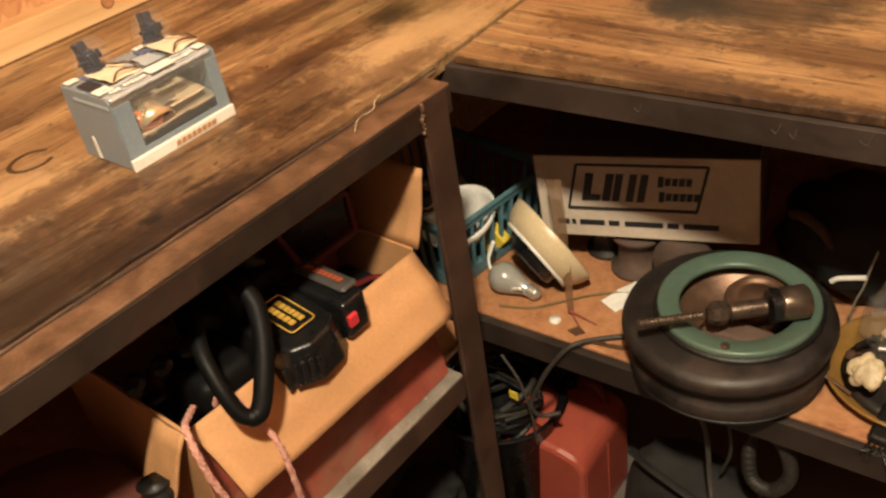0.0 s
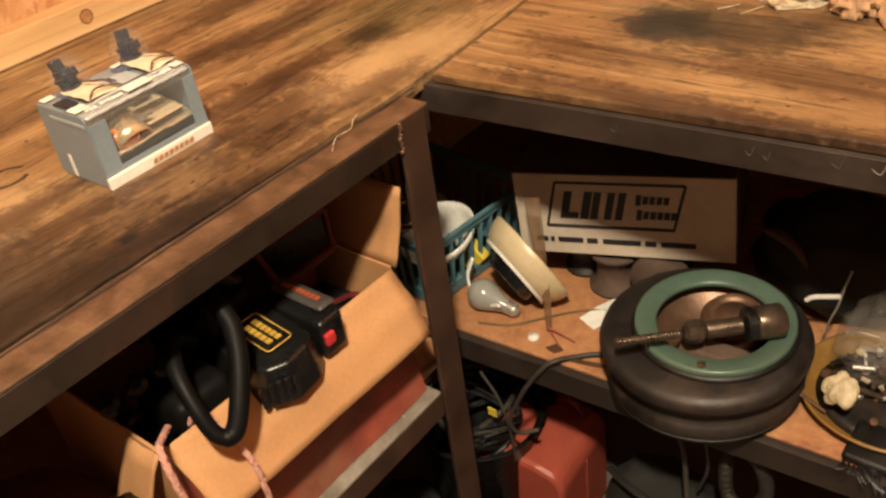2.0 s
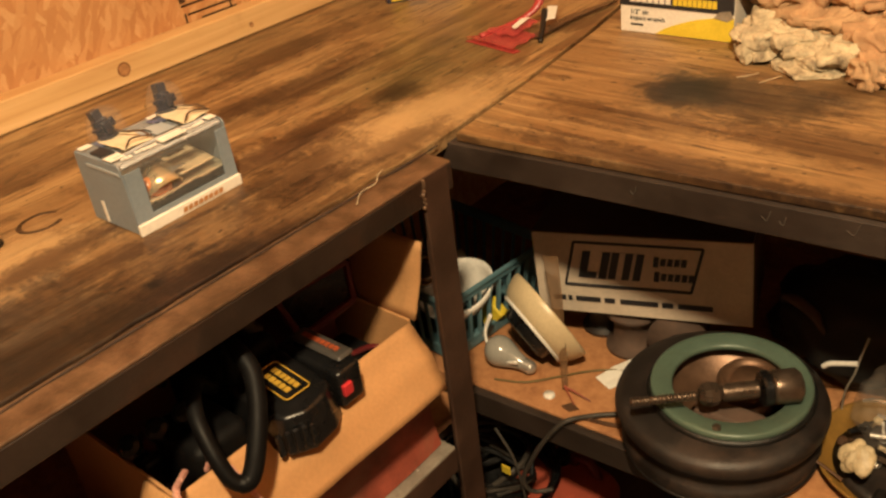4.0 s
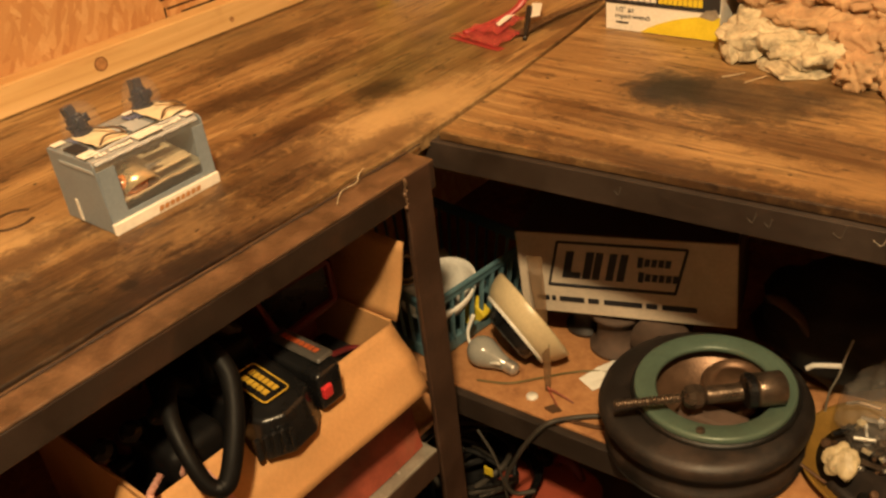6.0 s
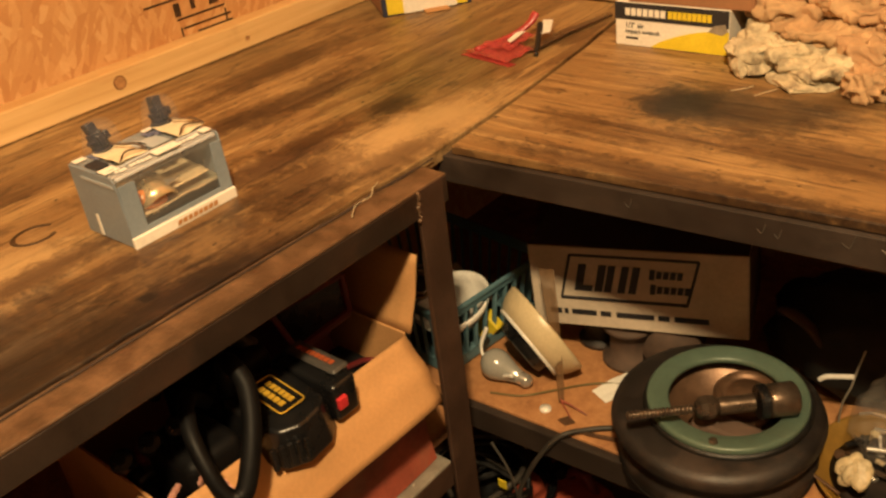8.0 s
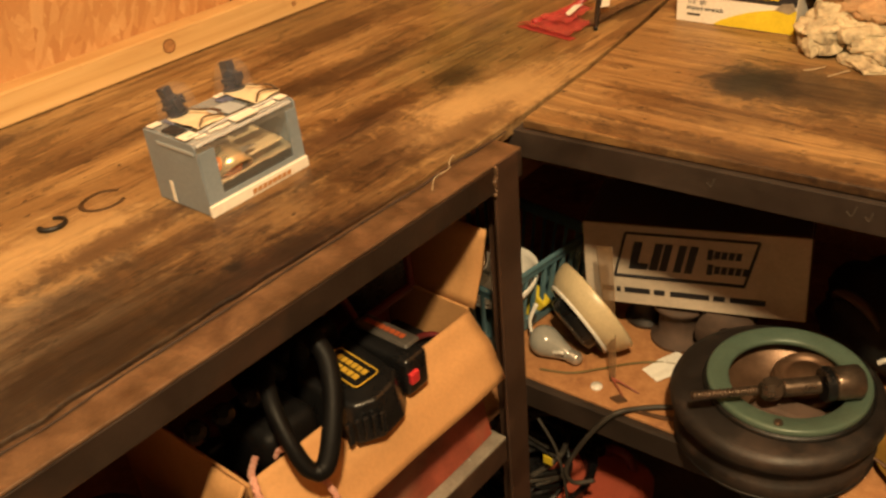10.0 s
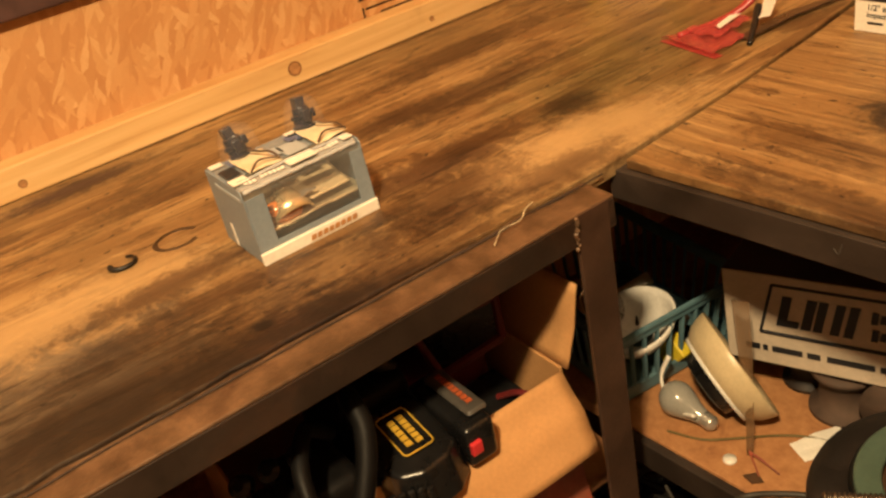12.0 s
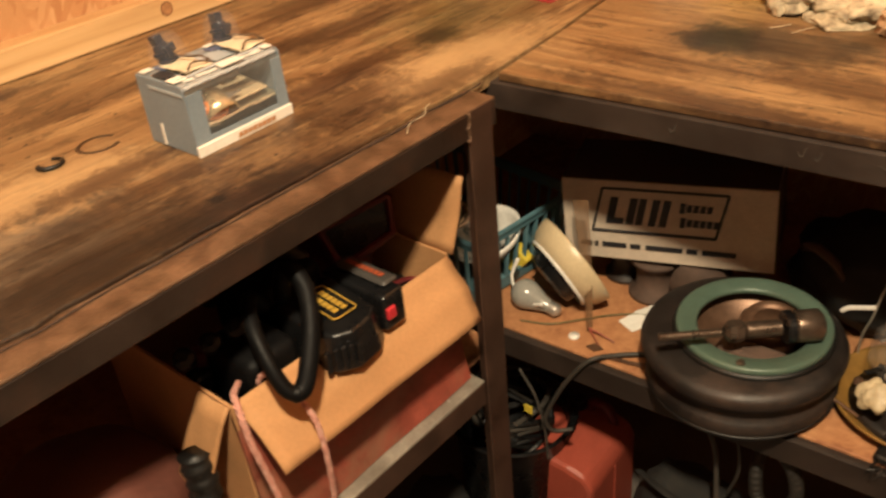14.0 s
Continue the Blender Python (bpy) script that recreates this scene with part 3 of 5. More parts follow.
DULL_ORANGE = surface("dull_orange_print", (0.42, 0.21, 0.08), 0.55, 0, 0.15)
GOLD = surface("warm_foil_cup", (0.9, 0.72, 0.42), 0.3, 0.75, 0.1)
HAZY = clear("hazy_clear_plastic", (0.68, 0.68, 0.68), 0.5, 0.1, 0.5)
LINER = surface("beige_inner_card", (0.66, 0.52, 0.32), 0.3, 0, 0.12, 20, 200)
PALE_BLUE = surface("pale_blue_print", (0.36, 0.40, 0.43), 0.45, 0, 0.1)
CREAM_CARD = surface("cream_card", (0.66, 0.56, 0.38), 0.6, 0, 0.08, 20, 200)
PLUG = surface("blue_black_plastic", (0.016, 0.016, 0.028), 0.35, 0, 0.3)
AMBER = surface("amber_glass", (0.62, 0.20, 0.04), 0.08, 0, 0.05, 30, 200, 0, bump=0.05, Coat_Weight=0.8)


def sheet_quad(corners, z, thick, crumple):
    """A small crumpled sheet over four corners of a level plane."""
    bm = bmesh.new()
    (ax, ay), (bx, by), (cx, cy), (dx, dy) = corners
    k = 14
    grid = []
    for j in range(k + 1):
        row = []
        for i in range(k + 1):
            u, v = i / k, j / k
            x = ax * (1 - u) * (1 - v) + bx * u * (1 - v) + cx * u * v + dx * (1 - u) * v
            y = ay * (1 - u) * (1 - v) + by * u * (1 - v) + cy * u * v + dy * (1 - u) * v
            lift = crumple * (0.6 * noise.noise(Vector((x * 60, y * 60, z * 9))) + 0.4 * abs(noise.noise(Vector((x * 150, y * 120, z * 20)))))
            row.append((bm.verts.new((x, y, z + lift)), bm.verts.new((x, y, z + lift - thick))))
        grid.append(row)
    for j in range(k):
        for i in range(k):
            q = (grid[j][i], grid[j][i + 1], grid[j + 1][i + 1], grid[j + 1][i])
            bm.faces.new([p[0] for p in q])
            bm.faces.new([p[1] for p in q][::-1])
    rim = [(0, i) for i in range(k)] + [(j, k) for j in range(k)] + [(k, k - i) for i in range(k)] + [(k - j, 0) for j in range(k)]
    for (j, i), (j2, i2) in zip(rim, rim[1:] + rim[:1]):
        bm.faces.new((grid[j][i][0], grid[j][i][1], grid[j2][i2][1], grid[j2][i2][0]))
    bmesh.ops.recalc_face_normals(bm, faces=bm.faces)
    return bm


CLOUDY = clear("cloudy_blister_plastic", (0.5, 0.5, 0.5), 0.06, 0.1, 0.3)


def lamp_box():
    t = thing("bulb_box", pose(-0.969, 0.6665, BENCH, 0, 0, 0.8), "grey-blue twin pack of headlight bulbs with a clear window", "package")
    w, d, h = 0.139, 0.090, 0.083  # along y, along x, height
    X, Y = d / 2, w / 2
    f = X - 0.0012
    side = [(-X, 0.001), (X, 0.001), (X - 0.003, h - 0.004), (X - 0.007, h), (-X, h)]
    part("back_panel", box((-X, -Y, 0.001), (-X + 0.0015, Y, h)), BLUEGREY, t)
    for y0 in (-Y, Y - 0.0015):
        part("side_panel", prism(side, (1, 0, 0), (0, 0, 1), (0, 1, 0), (0, y0, 0), 0.0015, 0.0004), BLUEGREY, t)
    part("base_panel", box((-X, -Y + 0.0016, 0.0), (X, Y - 0.0016, 0.0015)), BLUEGREY, t)
    part("front_frame", box((f - 0.0018, -Y + 0.0016, 0.014), (f, -Y + 0.022, h - 0.010)), BLUEGREY, t)
    part("front_frame", box((f - 0.0018, Y - 0.016, 0.014), (f, Y - 0.0016, h - 0.010)), BLUEGREY, t)
    part("front_frame", box((f - 0.0018, -Y + 0.0222, 0.014), (f, Y - 0.0162, 0.0195)), BLUEGREY, t)
    part("lip", box((X - 0.002, -Y - 0.001, 0.0), (X + 0.003, Y + 0.001, 0.0135), 0.0012), WHITE_CARD, t, "white front lip")
    for k in range(8):
        bar("brand_block", basis((X + 0.0032, -0.012 + 0.0072 * k, 0.0068), (0, 1, 0), (0, 0, 1)), 0.0052, 0.0052, DULL_ORANGE, t, skew=0.0008)
    bar("side_bar", basis((-0.016, -Y - 0.0002, 0.016), (1, 0, 0), (0, 0, 1)), 0.005, 0.026, WHITE_CARD, t)
    bar("side_bar", basis((0.008, -Y - 0.0002, 0.073), (1, 0, 0), (0, 0, 1)), 0.062, 0.0035, PALE_BLUE, t)
    # card top behind, clear wrap over the front edge with its printed seals
    part("top_panel", box((-X + 0.0016, -Y + 0.0016, h - 0.002), (X - 0.040, Y - 0.0016, h - 0.0005)), BLUEGREY, t)
    part("liner", box((-X + 0.002, -Y + 0.002, 0.003), (-X + 0.004, Y - 0.002, h - 0.003)), LINER, t, "beige inner card")
    wrap = [(X - 0.0045, 0.0205), (X - 0.0045, h - 0.011), (X - 0.008, h - 0.003), (X - 0.013, h + 0.0003), (-X + 0.004, h + 0.0018), (-X + 0.004, h + 0.0024), (X - 0.0128, h + 0.001), (X - 0.0075, h - 0.0025), (X - 0.0038, h - 0.0108), (X - 0.0038, 0.0205)]
    part("window", prism(wrap, (1, 0, 0), (0, 0, 1), (0, 1, 0), (0, -Y + 0.002, 0), w - 0.004), CLEAR, t, "clear plastic window folded over the top")
    part("seal_strip", box((X - 0.024, -Y + 0.003, h - 0.0022), (X - 0.0095, Y - 0.003, h - 0.0008)), HAZY, t, "hazy seal under the plastic")
    part("wrap_edge", tube([(X - 0.0065, -Y + 0.004, h - 0.0035), (X - 0.006, -0.02, h - 0.003), (X - 0.0068, 0.03, h - 0.0038), (X - 0.0062, Y - 0.004, h - 0.003)], 0.0022, 8, 8, wobble=0.35), HAZY, t, "shiny rounded plastic fold", None, True)
    part("wrap_edge", tube([(X - 0.020, -Y + 0.004, h + 0.0018), (X - 0.021, -0.01, h + 0.003), (X - 0.0205, 0.04, h + 0.0018), (X - 0.021, Y - 0.006, h + 0.0025)], 0.0016, 8, 8, wobble=0.4), HAZY, t, "shiny rounded plastic fold", None, True)
    rnd = random.Random(21)
    for k in range(26):
        y0 = -Y + 0.012 + k * 0.0046
        if k % 7 != 3:
            bar("seal_print", basis((X - 0.0128 + 0.001 * math.sin(k), y0, h + 0.0014), (0, 1, 0.02), (-1, 0, 0.1)), 0.0032, rnd.uniform(0.003, 0.0062), PAPER, t)
    for x0, y0, w0, h0, m0 in ((0.021, -0.060, 0.016, 0.018, WHITE_CARD), (0.030, 0.006, 0.017, 0.032, WHITE_CARD), (0.030, 0.060, 0.012, 0.012, WHITE_CARD), (-0.036, -0.060, 0.010, 0.014, WHITE_CARD), (-0.034, 0.036, 0.014, 0.026, WHITE_CARD), (-0.022, 0.026, 0.020, 0.018, BLUE_INK), (-0.026, -0.040, 0.020, 0.020, BLUE_INK), (0.000, 0.012, 0.03, 0.024, PALE_BLUE), (-0.008, -0.004, 0.02, 0.014, PALE_BLUE)):
        bar("print_patch", basis((x0, y0, h + 0.0022), (1, 0, 0), (0, 1, 0)), w0, h0, m0, t)
    part("slot", box((-0.018, -Y + 0.004, h + 0.0001), (0.006, -Y + 0.020, h + 0.0034), 0.001), INK, t, "dark slot")
    # cream card cradles with a wire clip and a dark connector standing in each
    for yy, tilt in ((-0.033, 0.16), (0.045, -0.10)):
        part("card_flap", sheet_quad([(-0.030, yy - 0.014), (0.024, yy - 0.014), (0.021, yy + 0.024), (-0.024, yy + 0.020)], h + 0.0055, 0.0012, 0.004), CREAM_CARD, t, "cream folded card flap", None, True)
        part("clip_wire", tube([(0.022, yy + 0.022, h + 0.008), (0.010, yy + 0.018, h + 0.013), (-0.004, yy + 0.012, h + 0.012), (-0.014, yy + 0.004, h + 0.014)], 0.0013, 7, 6), IRON, t, "dark wire clip", None, True)
        part("clip_wire", tube([(0.024, yy - 0.013, h + 0.007), (0.014, yy + 0.002, h + 0.011), (0.020, yy + 0.020, h + 0.009)], 0.0011, 7, 6), IRON, t, "dark wire clip", None, True)
        m = Matrix.Translation((-0.030, yy + 0.001, h + 0.004)) @ Matrix.Rotation(tilt, 4, "X") @ Matrix.Rotation(-0.25, 4, "Y")
        plug = part("bulb_plug", lathe([(0, 0), (0.0125, 0), (0.0135, 0.003), (0.0105, 0.0055), (0.0105, 0.010), (0.0125, 0.0115), (0.0125, 0.0145), (0.0095, 0.016), (0.0092, 0.022), (0.0070, 0.0235), (0, 0.0235)], 10), PLUG, t, "blue-black bulb connector", m)
        part("socket", box((-0.0085, -0.0055, 0.0195), (0.006, 0.0055, 0.034), 0.0015), PLUG, plug)
        part("clip", box((0.0075, -0.0045, 0.006), (0.0145, 0.0045, 0.020), 0.0018), PLUG, plug)
        part("lug", box((-0.0035, 0.0085, 0.009), (0.0045, 0.0150, 0.019), 0.0015), PLUG, plug)
        part("dome", lathe([(0.023, 0), (0.0225, 0.012), (0.019, 0.028), (0.013, 0.036), (0, 0.039)], 20), CLOUDY, t, "clear blister dome", Matrix.Translation((-0.030, yy + 0.002, h + 0.0025)), True)
    # behind the window: two shiny cups and an amber bulb on a bright tray
    part("insert", sheet_quad([(-0.040, -Y + 0.004), (X - 0.008, -Y + 0.004), (X - 0.008, Y - 0.004), (-0.040, Y - 0.004)], 0.028, 0.002, 0.004), FOIL, t, "creased silvery inner tray", None, True)
    part("curved_card", sheet_quad([(-0.034, -0.010), (X - 0.010, 0.004), (X - 0.012, Y - 0.018), (-0.036, Y - 0.008)], 0.040, 0.0012, 0.0022), LINER, t, "glossy golden curved card", None, True)
    part("reflector", lathe([(0.004, 0.0), (0.012, 0.006), (0.019, 0.020), (0.022, 0.032), (0.0235, 0.032), (0.020, 0.018), (0.012, 0.003), (0.004, -0.002)], 28), GOLD, t, "shiny bulb cup", basis((0.006, -0.018, 0.050), (0, 1, 0), (0.5, 0.3, 0.5)), True)
    part("amber_bulb", lathe([(0, -0.020), (0.008, -0.017), (0.0125, -0.006), (0.0125, 0.008), (0.009, 0.018), (0, 0.022)], 20), AMBER, t, "amber-coated glass bulb", basis((0.022, -0.026, 0.036), (0, 0.3, 1), (1, 0, 0.2)), True)
    part("glint_foil", sheet_quad([(0.020, -0.016), (0.036, -0.012), (0.034, 0.012), (0.018, 0.006)], 0.0475, 0.001, 0.005), BRIGHT_STEEL, t, "bright crumpled foil", None, True)
    part("bulb_base", tube([(0.028, -0.048, 0.022), (0.026, -0.042, 0.034), (0.020, -0.040, 0.046)], 0.006, 10, 5), BRASS, t, "brown bulb base behind the window", None, True)


lamp_box()

# ---- boxes and tools at the far end ----


def yellow_box():
    a, b = Vector((-1.255, 1.352, BENCH)), Vector((-1.155, 1.488, BENCH))
    L = (b - a).length
    t = thing("retail_box", basis(a, b - a, Vector((-(b - a).y, (b - a).x, 0))), "yellow and navy printed retail box with white foot", "box")
    part("carton", box((0, 0, 0.0), (L, 0.135, 0.17), 0.0015), NAVY, t)
    F = lambda x, z: basis((x, -0.0003, z), (1, 0, 0), (0, 0, 1))
    bar("yellow_panel", F(L * 0.5, 0.086), L * 0.9, 0.165, YELLOW, t)
    bar("white_foot", basis((L * 0.53, -0.0012, 0.016), (1, 0, 0), (0, 0, 1)), L * 0.6, 0.028, WHITE_CARD, t)
    ob = bar("navy_panel", basis((L * 0.56, -0.0012, 0.092), (1, 0, 0), (0, 0, 1)), L * 0.5, 0.12, NAVY, t, skew=0.02)
    bar("emblem", basis((L * 0.27, -0.0025, 0.085), (1, 0, 1), (-1, 0, 1)), 0.045, 0.045, YELLOW, t)
    part("emblem_ring", tube(arc(0, 0, 0.015, 0, 360, 0.0), 0.003, 6, 3), NAVY, t, "", basis((L * 0.27, -0.004, 0.085), (1, 0, 0), (0, 0, 1)))
    for i in range(3):
        bar("print_bar", basis((L * 0.68, -0.0025, 0.062 + 0.018 * i), (1, 0, 0), (0, 0, 1)), 0.03, 0.009, WHITE_CARD, t)
    part("torn_tab", box((L * 0.45, -0.022, 0.001), (L * 0.72, -0.001, 0.004), 0.0008), CARD, t, "torn card tab at the foot")
    part("side_label", box((-0.0008, 0.01, 0.004), (-0.0001, 0.125, 0.165)), CARD_DARK, t)


yellow_box()


def wrench_box():
    t = thing("tool_box_carton", pose(-0.786, 1.376, BENCH, 0, 0, 1.5), "white, yellow and black carton for an air impact wrench", "box")
    W, D, H = 0.178, 0.13, 0.066
    part("carton", box((0, 0, 0), (W, D, H), 0.0012), WHITE_CARD, t)
    F = lambda x, z, d=-0.0003: basis((x, d, z), (1, 0, 0), (0, 0, 1))
    bar("black_band", F(W / 2, 0.053), W - 0.001, 0.025, INK, t)
    bar("side_band", basis((-0.0003, D / 2, 0.053), (0, -1, 0), (0, 0, 1)), D, 0.025, INK, t)
    pts = [(W, 0.0015), (W * 0.33, 0.0015)] + [(W * (0.33 + 0.67 * k / 10), 0.0015 + 0.034 * math.sin(math.pi / 2 * (k / 10)) ** 0.8) for k in range(1, 11)]
    part("yellow_sweep", prism(pts, (1, 0, 0), (0, 0, 1), (0, -1, 0), (0, -0.0003, 0), 0.0008), YELLOW, t, "yellow curved sweep")
    for k in range(7):
        bar("brand_bar", F(0.021 + k * 0.0095, 0.0525, -0.0013), 0.0075, 0.011, WHITE_CARD, t)
    for k in range(9):
        bar("brand_bar", F(0.089 + k * 0.0075, 0.0525, -0.0013), 0.0062, 0.011, YELLOW, t)
    words("caption", '1/2" air', 0.0105, basis((0.016, -0.0006, 0.0285), (1, 0, 0), (0, 0, 1)), INK, t)
    words("caption", "impact wrench", 0.0095, basis((0.016, -0.0006, 0.0195), (1, 0, 0), (0, 0, 1)), INK, t)
    bar("print_bar", F(0.028, 0.0125), 0.02, 0.0025, INK, t)
    part("wrench_picture", prism([(0.148, 0.034), (0.156, 0.043), (0.172, 0.046), (0.177, 0.036), (0.168, 0.030)], (1, 0, 0), (0, 0, 1), (0, -1, 0), (0, -0.0012, 0), 0.0008), GREY_STEEL, t)
    p = thing("parcel", pose(-0.766, 1.378, BENCH + 0.066, 0, 0, 2), "brown cardboard parcel with a white label on the wrench carton", "box")
    part("carton", box((0, 0, 0.0), (0.19, 0.14, 0.13), 0.002), CARD_DARK, p)
    bar("label", basis((0.105, -0.0003, 0.065), (1, 0, 0), (0, 0, 1)), 0.12, 0.085, PAPER, p)
    for k, (x, z, w) in enumerate(((0.08, 0.095, 0.05), (0.11, 0.082, 0.1), (0.09, 0.065, 0.04), (0.13, 0.05, 0.05))):
        bar("print_bar", basis((x, -0.0013, z), (1, 0, 0), (0, 0, 1)), w, 0.003 if k != 3 else 0.008, INK, p)


wrench_box()


SAW_RED = surface("dull_red_plastic", (0.36, 0.04, 0.04), 0.35, 0, 0.15)


def hand_saw():
    t = thing("pruning_saw", I, "red-handled pruning saw with dark blade in torn packaging", "saw")
    z = BENCH
    part("blade", prism([(-0.893, 1.285), (-0.876, 1.287), (-0.874, 1.38), (-0.856, 1.488), (-0.865, 1.494), (-0.892, 1.385)], (1, 0, 0), (0, 1, 0), (0, 0, 1), (0, 0, z + 0.005), 0.0022), IRON, t, "dark steel blade")
    part("handle", tube([(-0.965, 1.255, z + 0.008), (-0.950, 1.290, z + 0.010), (-0.935, 1.322, z + 0.016), (-0.922, 1.342, z + 0.028), (-0.917, 1.354, z + 0.042)], lambda k: 0.0050 + 0.0030 * k, 12, 6, flat=0.7), SAW_RED, t, "red plastic handle", None, True)
    part("blister", sheet_quad([(-0.985, 1.244), (-0.880, 1.226), (-0.884, 1.290), (-0.950, 1.325)], z + 0.007, 0.0012, 0.011), RED_CLEAR, t, "crumpled clear red blister pack")
    part("blister", sheet_quad([(-0.958, 1.262), (-0.905, 1.262), (-0.905, 1.335), (-0.938, 1.345)], z + 0.013, 0.0010, 0.012), RED_CLEAR, t, "crumpled clear red blister pack")
    part("base_card", prism([(-0.985, 1.242), (-0.879, 1.224), (-0.876, 1.236), (-0.978, 1.256)], (1, 0, 0), (0, 1, 0), (0, 0, 1), (0, 0, z + 0.0005), 0.0012), SAW_RED, t, "red card edge")
    part("card_tag", prism([(-0.922, 1.281), (-0.911, 1.274), (-0.924, 1.339), (-0.938, 1.347)], (1, 0, 0), (0, 1, 0), (0.05, 0, 1), (0, 0, z + 0.0185), 0.001), PAPER, t, "white paper tag")
    part("card_tag", prism([(-0.881, 1.313), (-0.872, 1.326), (-0.902, 1.379), (-0.918, 1.374)], (1, 0, 0), (0, 1, 0), (0.05, 0, 1), (0, 0, z + 0.024), 0.001), PAPER, t, "white paper tag")
    part("clip", tube([(-0.868, 1.278, z + 0.002), (-0.874, 1.292, z + 0.012), (-0.884, 1.312, z + 0.022), (-0.893, 1.330, z + 0.034)], lambda k: 0.0035 + 0.0015 * k, 8, 5), BLACK_PLASTIC, t, "dark retaining clip", None, True)


hand_saw()


def rag(label, layers, material, seed, crumple=1.0):
    """A crumpled cloth: folded layers that lie on one another, each with a rounded front and wrinkles."""
    ox, oy = layers[0][0], layers[0][2]
    t = thing("shop_rag", pose(ox, oy, BENCH), label, "rag", "shop rags")
    nu, na, nt = 96, 18, 26
    for k, (x0, x1, yf, yb, z0, z1) in enumerate(layers):
        s = Vector((seed + k * 7.1, seed * 2.3, k * 3.7))
        bm = bmesh.new()
        rings = []
        for i in range(nu + 1):
            u = i / nu
            e = max(0.02, math.sin(math.pi * u)) ** 0.33
            x = x0 + (x1 - x0) * u
            low = noise.noise(Vector((x * 14, 0, 0)) + s)
            mid = noise.noise(Vector((x * 42, 1, 0)) + s)
            front = yf + (1 - e) * (yb - yf) * 0.75 + crumple * (0.018 * low + 0.008 * mid)
            h = (z1 - z0) * (0.35 + 0.65 * e) * (1 + 0.35 * noise.noise(Vector((x * 22, 2, 5)) + s))
            sec = []
            for a in range(na + 1):
                q = math.pi * (a / na - 0.5)
                sec.append((x, front + 0.45 * h * (1 - math.cos(q)), z0 + h / 2 * (1 + math.sin(q))))
            ys = front + 0.45 * h
            for a in range(1, nt + 1):
                w = a / nt
                sec.append((x, ys + (yb - ys) * w, z0 + h + 0.10 * (yb - ys) * w - h * 0.8 * max(0, w - 0.8) * 5 * 0.4))
            sec.append((x, yb, z0))
            rings.append([bm.verts.new((p[0] - ox, p[1] - oy, p[2])) for p in sec])
        m = len(rings[0])
        for i in range(nu):
            for a in range(m):
                bm.faces.new((rings[i][a], rings[i + 1][a], rings[i + 1][(a + 1) % m], rings[i][(a + 1) % m]))
        bm.faces.new(rings[0])
        bm.faces.new(rings[nu][::-1])
        bmesh.ops.recalc_face_normals(bm, faces=bm.faces)
        bm.normal_update()
        size = min(1.0, (z1 - z0) / 0.03)
        for v in bm.verts:
            p = v.co.copy()
            warp = Vector((noise.noise(p * 22 + s), noise.noise(p * 22 - s), 0)) * 0.8
            long = 1 - abs(noise.noise(Vector((p.x * 9, p.y * 30, p.z * 40)) + warp + s))
            cross = 1 - abs(noise.noise(Vector((p.x * 34 + p.z * 30, p.y * 18, p.z * 12)) + warp - s))
            pinch = 1 - abs(noise.noise(Vector((p.x * 26 - p.y * 20, p.y * 30 + p.z * 30, p.z * 20)) + warp * 1.5 + s * 1.7))
            small = 1 - abs(noise.noise(Vector((p.x * 90, p.y * 120, p.z * 120)) + warp * 2 + s))
            v.co = p + v.normal * size * crumple * (0.0125 * (long ** 4 - 0.4) + 0.008 * (cross ** 6 - 0.25) - 0.009 * pinch ** 8 + 0.0030 * (small ** 4 - 0.3))
            v.co.z = max(0.0008, v.co.z)
        part("fold", bm, material, t, "", None, True)
    return t


rag("crumpled peach-coloured cotton rags in a folded heap", [
    (-0.615, -0.27, 1.375, 1.54, 0.0, 0.032),
    (-0.60, -0.45, 1.352, 1.54, 0.024, 0.044),
    (-0.52, -0.28, 1.365, 1.54, 0.028, 0.050),
    (-0.605, -0.40, 1.36, 1.54, 0.040, 0.058),
    (-0.47, -0.265, 1.372, 1.54, 0.046, 0.070),
    (-0.625, -0.45, 1.39, 1.54, 0.054, 0.078),
    (-0.54, -0.28, 1.385, 1.54, 0.064, 0.086),
    (-0.63, -0.36, 1.405, 1.54, 0.076, 0.098),
    (-0.45, -0.26, 1.40, 1.54, 0.080, 0.106),
    (-0.60, -0.42, 1.42, 1.54, 0.094, 0.114),
    (-0.47, -0.26, 1.42, 1.54, 0.102, 0.130),
    (-0.62, -0.40, 1.44, 1.54, 0.110, 0.134),
    (-0.60, -0.27, 1.46, 1.54, 0.126, 0.154)], RAG_PEACH, 1.3)
rag("peach cotton rag hanging from the heap", [
    (-0.43, -0.352, 1.272, 1.40, 0.0, 0.042),
    (-0.382, -0.285, 1.266, 1.40, 0.0, 0.054),
    (-0.47, -0.36, 1.33, 1.42, 0.030, 0.048),
    (-0.43, -0.28, 1.318, 1.42, 0.036, 0.060)], RAG_PEACH, 7.7, 0.8)
rag("dirty cream rag with frayed grey edges", [
    (-0.53, -0.425, 1.284, 1.37, 0.0, 0.010),
    (-0.505, -0.435, 1.292, 1.37, 0.007, 0.019),
    (-0.53, -0.455, 1.306, 1.38, 0.015, 0.027),
    (-0.545, -0.48, 1.325, 1.39, 0.024, 0.036),
    (-0.475, -0.42, 1.298, 1.37, 0.017, 0.028),
    (-0.47, -0.415, 1.315, 1.38, 0.025, 0.036)], RAG_CREAM, 4.1, 0.95)
